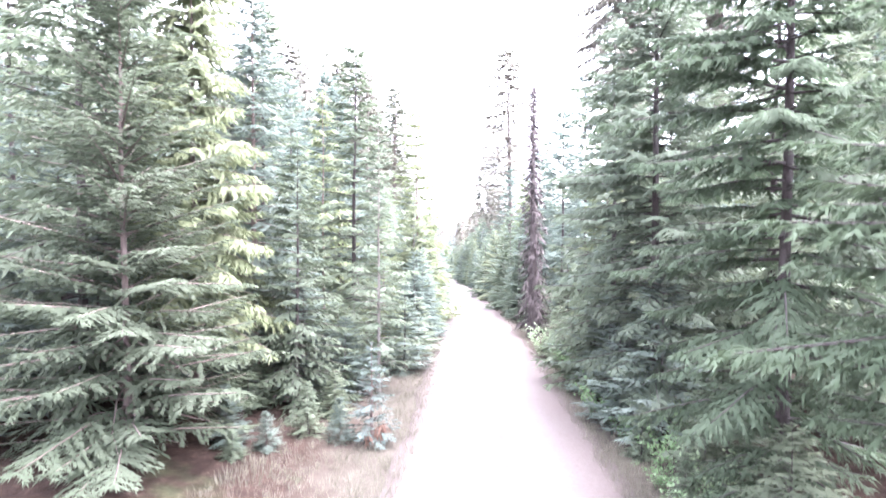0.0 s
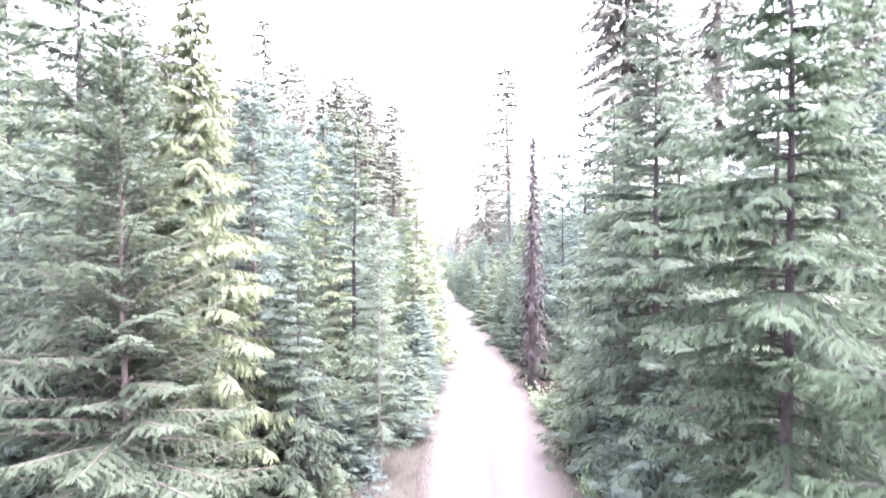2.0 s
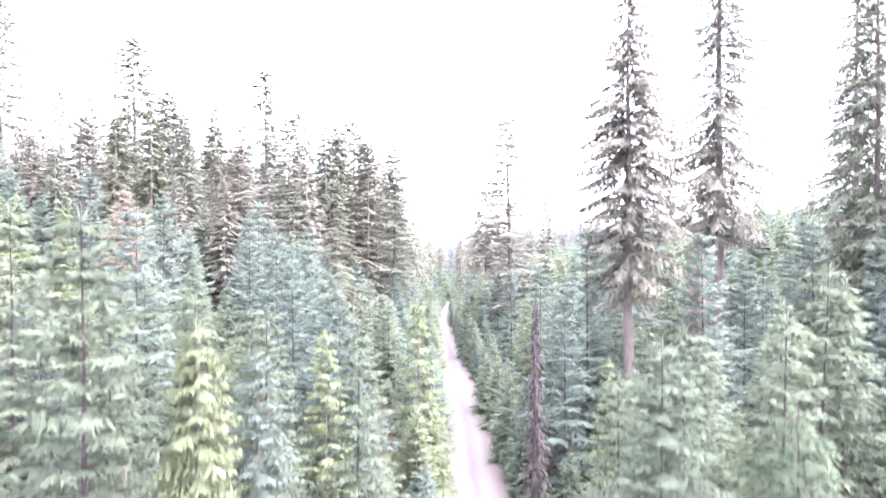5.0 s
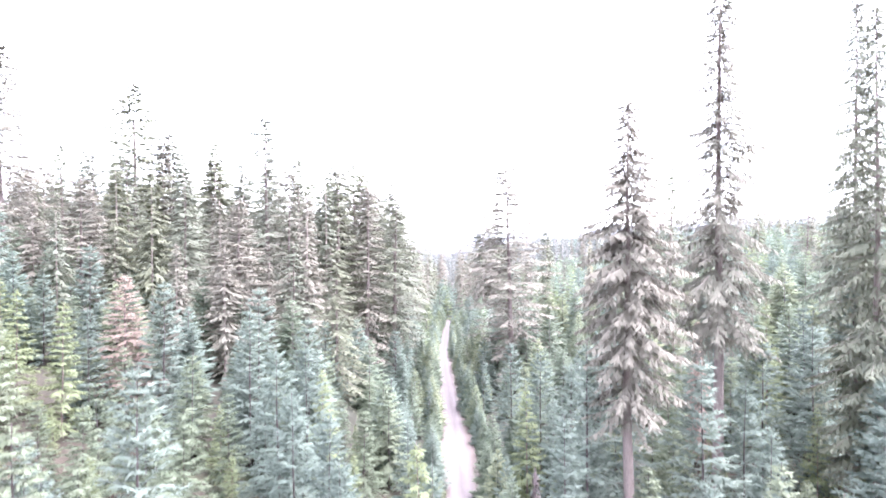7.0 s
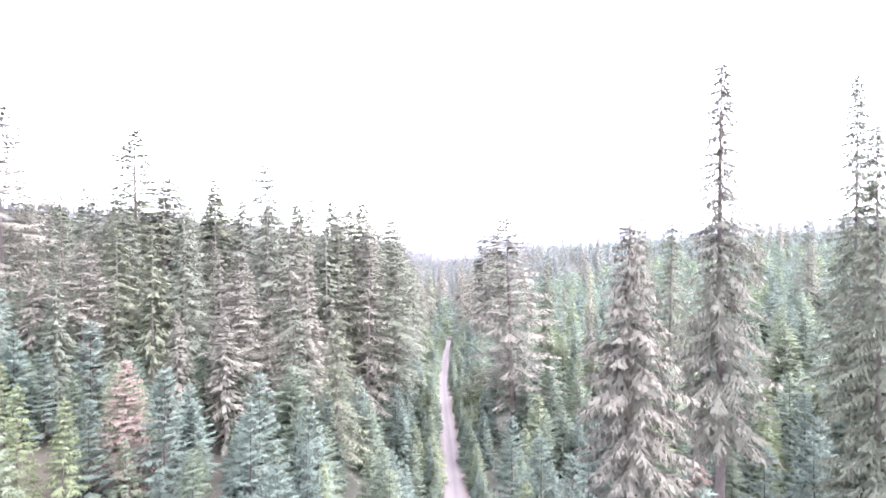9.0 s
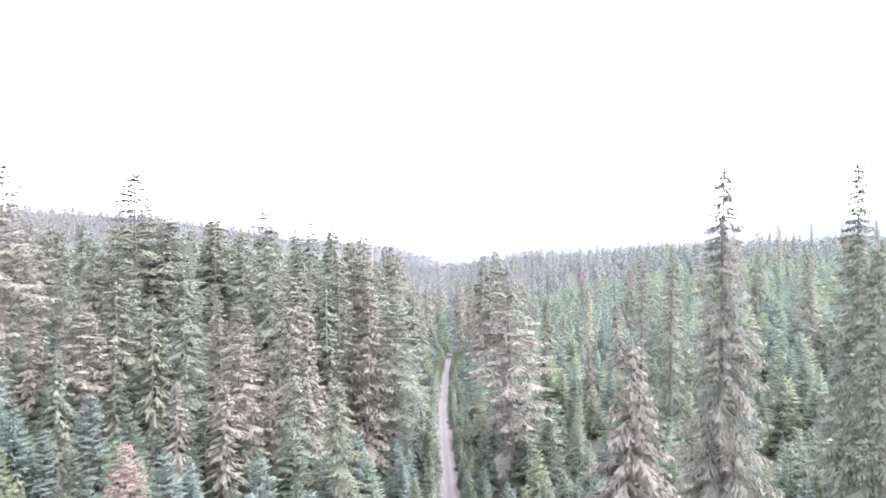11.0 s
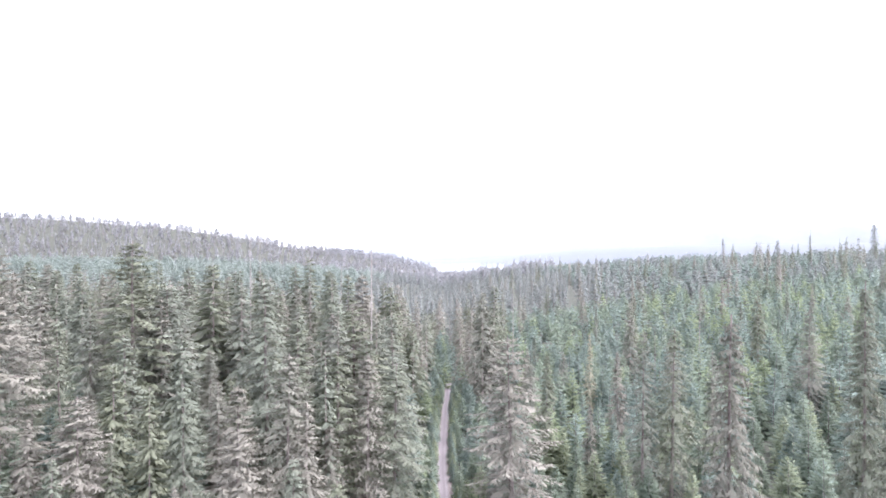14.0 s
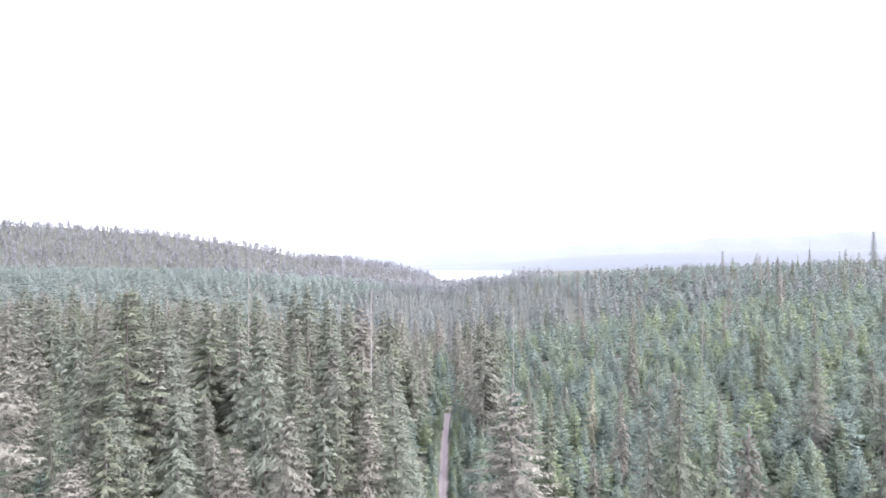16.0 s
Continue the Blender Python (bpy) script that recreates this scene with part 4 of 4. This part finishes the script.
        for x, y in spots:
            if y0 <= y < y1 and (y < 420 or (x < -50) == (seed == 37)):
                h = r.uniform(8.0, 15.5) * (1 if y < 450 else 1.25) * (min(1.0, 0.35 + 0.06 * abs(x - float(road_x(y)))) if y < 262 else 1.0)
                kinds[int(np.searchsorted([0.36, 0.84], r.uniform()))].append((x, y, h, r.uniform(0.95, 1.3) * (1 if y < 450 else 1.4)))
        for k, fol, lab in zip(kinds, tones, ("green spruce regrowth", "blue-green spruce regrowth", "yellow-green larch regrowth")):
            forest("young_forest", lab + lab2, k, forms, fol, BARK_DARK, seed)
    # ridge and valley end: old wood along the crest, haze-paled plantation on the slope below it
    crest, below = [], []
    for x, y in scatter(r, lambda x, y: x < 0.2 * y and ground(x, y) > -35, lambda y: 20.0, 26000, 980, 2180):
        top = float(np.interp(x, RIDGE_X, RIDGE_Z))
        if ground(x, y) > -46 + 0.36 * (top + 46) + 12 * np.sin(0.006 * x) or top < 0:
            crest.append((x, y, r.uniform(14, 34), r.uniform(0.8, 1.3)))
        else:
            below.append((x, y, r.uniform(9, 15), r.uniform(1.4, 2.0)))
    last = [form(380 + i, 24.0, rr, shape="column", whorl=3.0, per=4, first=2.0, lift=0.1, droop=0.5, twig_gap=1.5, twig=1.1, wide=2.0, hang=0.6, loose=1.0, ragged=0.4, foot=0.3, sides=3) for i, rr in enumerate((3.4, 3.9, 2.9))]
    forest("ridge_forest", "conifer wood greyed for haze along the crest of the far ridge", crest, last, RIDGE_HAZE, BARK, 10)
    forest("ridge_forest", "green plantation paled for haze on the slope of the far ridge", below, last, RIDGE_YOUNG_HAZE, BARK, 11)


OLD_SPOTS = [(-61, 79), (-56.5, 104.5), (-13.3, 71), (-24.5, 90), (-32, 89.4), (-48, 75.7), (-51, 93), (-10.2, 127), (-17, 115), (-39.8, 131)]
build_forest()


# ---- low growth and litter along the track ----
def tuft(r, blades, height, spread, width):
    b = Bunch()
    a = r.uniform(0, 6.28, blades)
    base = np.stack([np.cos(a), np.sin(a), 0 * a], axis=-1) * spread * r.uniform(0, 1, (blades, 1))
    way = np.stack([np.cos(a) * r.uniform(0.1, 0.7, blades), np.sin(a) * r.uniform(0.1, 0.7, blades), np.ones(blades)], axis=-1)
    b.sprays(base, way, height * r.uniform(0.5, 1.2, blades), width, r, 1.2, 0.1)
    return np.concatenate(b.v), np.concatenate(b.q)


def build_grass():
    r = np.random.default_rng(91)
    forms = [tuft(r, 9, 0.3, 0.14, 0.007) for _ in range(6)]
    V, Q, T, n = [], [], [], 0
    while len(V) < 7500:
        y = 5 + 60 * r.uniform() ** 2.2
        left = r.uniform() < 0.62
        off = -(1.9 + 3.4 * r.uniform() ** 1.4) if left else 1.9 + 1.6 * r.uniform() ** 1.5
        x = float(road_x(y)) + off
        v, q = forms[int(r.integers(6))]
        a, k = r.uniform(0, 6.28), r.uniform(0.45, 1.15) * (0.6 if abs(off) < 1.75 else 1.0)
        w = np.stack([v[:, 0] * np.cos(a) - v[:, 1] * np.sin(a), v[:, 0] * np.sin(a) + v[:, 1] * np.cos(a), v[:, 2]], axis=-1) * k
        V.append(w + np.array([x, y, ground(x, y) + 0.005]))
        Q.append(q + n)
        T.append(np.full(len(v), r.uniform()))
        n += len(v)
    tagged(new("grass", mesh_from("grass", np.concatenate(V), np.concatenate(Q), GRASS, np.concatenate(T))), "thin dry tan grass along the track's verges", "grass", kind="stuff")


def shrub_meshes(seed, size, foliage):
    r = np.random.default_rng(seed)
    wood, leaf = Bunch(), Bunch()
    n = 16
    a = r.uniform(0, 6.28, n)
    tip = np.stack([np.cos(a) * r.uniform(0.2, 0.75, n), np.sin(a) * r.uniform(0.2, 0.75, n), r.uniform(0.5, 1.0, n)], axis=-1) * size
    s = np.array([0, 0.5, 1.0])
    path = tip[:, None, :] * np.stack([s ** 1.3, s ** 1.3, s], axis=-1)[None]
    wood.tubes(path, np.tile(np.array([0.008, 0.006, 0.002]), (n, 1)), 3)
    m = 26
    f = r.uniform(0.25, 1.05, (n, m))
    p = tip[:, None, :] * np.stack([f ** 1.3, f ** 1.3, f], axis=-1) + r.normal(0, 0.05 * size, (n, m, 3))
    leaf.sprays(p.reshape(-1, 3), r.normal(0, 1, (n * m, 3)) + np.array([0, 0, 0.25]), 0.09, 0.05, r, 0.8, 0.1)
    return wood.mesh("stem", BARK, True), leaf.mesh("foliage", foliage)


def build_understory():
    r = np.random.default_rng(92)
    forms = [shrub_meshes(930 + i, 0.9, SHRUB) for i in range(3)]
    made = []
    for i, (w, l) in enumerate(forms):
        root = tagged(new("shrub"), "low leafy shrub with pale leaves at the track's edge", "shrub", "shrubs at the verge")
        part("stem", w, root)
        part("foliage", l, root)
        made.append([root, False])
    spots = [(4.15, 12.6), (4.4, 11.2), (4.0, 14.4), (4.3, 16.2), (3.9, 10.0), (4.9, 13.4), (5.0, 15.3), (4.6, 9.4), (3.7, 8.6), (4.2, 18.5), (4.5, 20.5), (5.3, 12.3),
             (-2.7, 19.0), (-2.5, 21.5), (4.1, 23.0), (4.6, 22.6), (3.9, 7.4)]
    for i, (x, y) in enumerate(spots):
        m = pose(x, y, ground(x, y) - 0.02, 0, 0, r.uniform(0, 360)) @ Matrix.Scale(r.uniform(0.7, 1.35), 4)
        master = made[i % 3]
        if master[1]:
            copy_thing(master[0], m)
        else:
            master[0].matrix_basis, master[1] = m, True
    # seedlings
    left_verge = [(-4.2, 11.2, 0.75), (-3.7, 11.8, 0.7), (-4.6, 11.9, 0.9), (-9.0, 10.6, 1.5), (-3.1, 12.9, 1.3), (-2.55, 13.5, 0.8), (-2.3, 12.5, 0.7), (-2.75, 14.3, 1.3), (-5.0, 14.4, 1.8), (-4.1, 16.4, 2.2), (-2.9, 16.5, 1.9), (-3.3, 17.8, 2.6), (-1.4, 20.2, 2.2), (-1.0, 23.6, 2.6), (-1.3, 27.5, 3.0), (-0.9, 30.5, 2.6), (-1.2, 35.0, 3.2), (-8.4, 13.8, 3.0), (-9.4, 11.6, 3.4), (-8.0, 16.2, 4.2)]
    right_verge = [(4.6, 9.9, 2.2), (4.1, 11.6, 1.6), (4.9, 12.7, 2.6), (4.4, 14.0, 2.0), (5.6, 14.6, 3.2), (4.9, 16.6, 2.4), (5.4, 10.6, 2.4), (3.9, 9.0, 1.5), (4.5, 7.2, 2.0), (5.0, 18.6, 2.6), (4.6, 22.0, 2.2), (5.8, 19.6, 4.0), (6.6, 26.0, 3.0), (5.2, 30.5, 3.6), (5.4, 33.5, 3.2)]
    for x, y, h in left_verge + right_verge:
        (YOUNG, BLUES)[int(r.integers(2))].plant(x, y, h, r, fat=1.7, label="conifer seedling in the grass at the track's edge")


def build_litter():
    r = np.random.default_rng(93)
    def rod(name, a, b2, r0, r1, mat, label, category, bend=0.05, sides=9):
        a, b2 = np.array(a, dtype=float), np.array(b2, dtype=float)
        u = np.linspace(0, 1, 7)[:, None]
        path = a + (b2 - a) * u + r.normal(0, bend * r0, (7, 3))
        bunch = Bunch()
        bunch.tubes(path[None], (r0 + (r1 - r0) * u[:, 0])[None] * r.uniform(0.92, 1.08, (1, 7)), sides)
        root = tagged(new(name), label, category)
        part("wood", bunch.mesh("wood", mat, True), root)
        root.location = (0, 0, 0)
        ends = Bunch()
        for c, rad, way in ((path[0], r0, path[1] - path[0]), (path[-1], r1, path[-2] - path[-1])):
            way = way / np.linalg.norm(way)
            ends.tubes(np.stack([c + way * 0.02, c - way * 0.004])[None], np.array([[rad * 0.96, 0.001]]), sides)
        part("cut_end", ends.mesh("cut_end", SNAGWOOD), root, "pale broken wood")
        return root
    g = ground
    rod("fallen_log", (-4.75, 15.2, g(-4.75, 15.2) + 0.07), (-3.7, 15.5, g(-3.7, 15.5) + 0.08), 0.09, 0.06, BARK, "short dark log lying on the forest floor", "log")
    rod("tree_stump", (-4.25, 15.75, g(-4.25, 15.75) - 0.1), (-4.18, 15.75, g(-4.25, 15.75) + 0.3), 0.1, 0.06, SNAGWOOD, "small pale broken stump beside a fallen log", "stump")
    rod("fallen_log", (27.4, 49.2, g(27.4, 49.2) + 0.2), (31.5, 53.5, g(31.5, 53.5) + 0.22), 0.2, 0.14, SNAGWOOD, "grey fallen trunk in a clearing", "log")
    # a fallen branch with rust-red needles under the sapling
    b = Bunch()
    n = 60
    f = r.uniform(0.1, 1, n)
    base = np.stack([f * 0.5, 0.1 * f, 0.15 + 0.75 * f * (1 - 0.5 * f)], axis=-1)
    b.sprays(base, np.stack([r.normal(0.3, 0.5, n), r.normal(0, 0.5, n), r.normal(-0.9, 0.4, n)], axis=-1), r.uniform(0.2, 0.45, n), 0.05, r, 1.0, 0.2)
    stem = Bunch()
    s = np.linspace(0, 1, 5)
    stem.tubes(np.stack([s * 0.5, 0.1 * s, 0.02 + 0.85 * s * (1 - 0.45 * s)], axis=-1)[None], np.linspace(0.02, 0.005, 5)[None], 5)
    root = tagged(new("dead_branch"), "dead conifer branch with rust-red needles at the verge", "branch")
    part("stem", stem.mesh("stem", BARK, True), root)
    part("needles", b.mesh("needles", RUST), root)
    root.matrix_basis = pose(-1.75, 12.35, g(-1.75, 12.35) - 0.01)
    # bare pale dead stems that stand over the wood
    forms = []
    for i in range(3):
        bunch = Bunch()
        h = 26.0
        u = np.linspace(0, 1, 8)
        path = np.stack([np.cumsum(r.normal(0, 0.03, 8)), np.cumsum(r.normal(0, 0.03, 8)), u * h], axis=-1)
        bunch.tubes(path[None], (0.15 * (1 - 0.75 * u))[None], 7)
        root = tagged(new("dead_snag"), "bare pale dead trunk with stubs of branches", "dead tree", "standing dead trunks")
        part("trunk", bunch.mesh("trunk", SNAGWOOD, True), root)
        k = 11
        zz, aa, rr = r.uniform(8, 25, k), r.uniform(0, 6.28, k), r.uniform(0.3, 1.1, k)
        p, _ = limb_points(zz, aa, rr, r.normal(0, 0.2, k), r.uniform(0, 0.4, k), np.tile(np.array([0, 0.5, 1.0]), (k, 1)))
        for one in p:
            limb = Bunch()
            limb.tubes(one[None], np.array([[0.035, 0.025, 0.008]]), 3)
            part("limb", limb.mesh("limb", SNAGWOOD), root)
        forms.append([root, False])
    snags = [(-21.7, 155.2, 33.0), (-17, 115.5, 38.5), (-39, 152, 30), (-54.6, 145.7, 31), (-34, 190, 28), (-86, 260, 34), (-140, 420, 44), (-16, 128, 33), (180, 300, 52), (420, 640, 64),
             (-46, 136, 32), (-58, 170, 33), (95, 210, 30), (150, 330, 36), (62, 165, 26), (-190, 600, 56), (30, 240, 24)]
    for i, (x, y, tip) in enumerate(snags):
        k = (tip - g(x, y)) / 26.0
        m = pose(x, y, g(x, y) - 0.2, 0, r.normal(0, 1), r.uniform(0, 360)) @ Matrix.Diagonal((k, k, k, 1))
        master = forms[i % 3]
        if master[1]:
            copy_thing(master[0], m)
        else:
            master[0].matrix_basis, master[1] = m, True


build_grass()
build_understory()
build_litter()
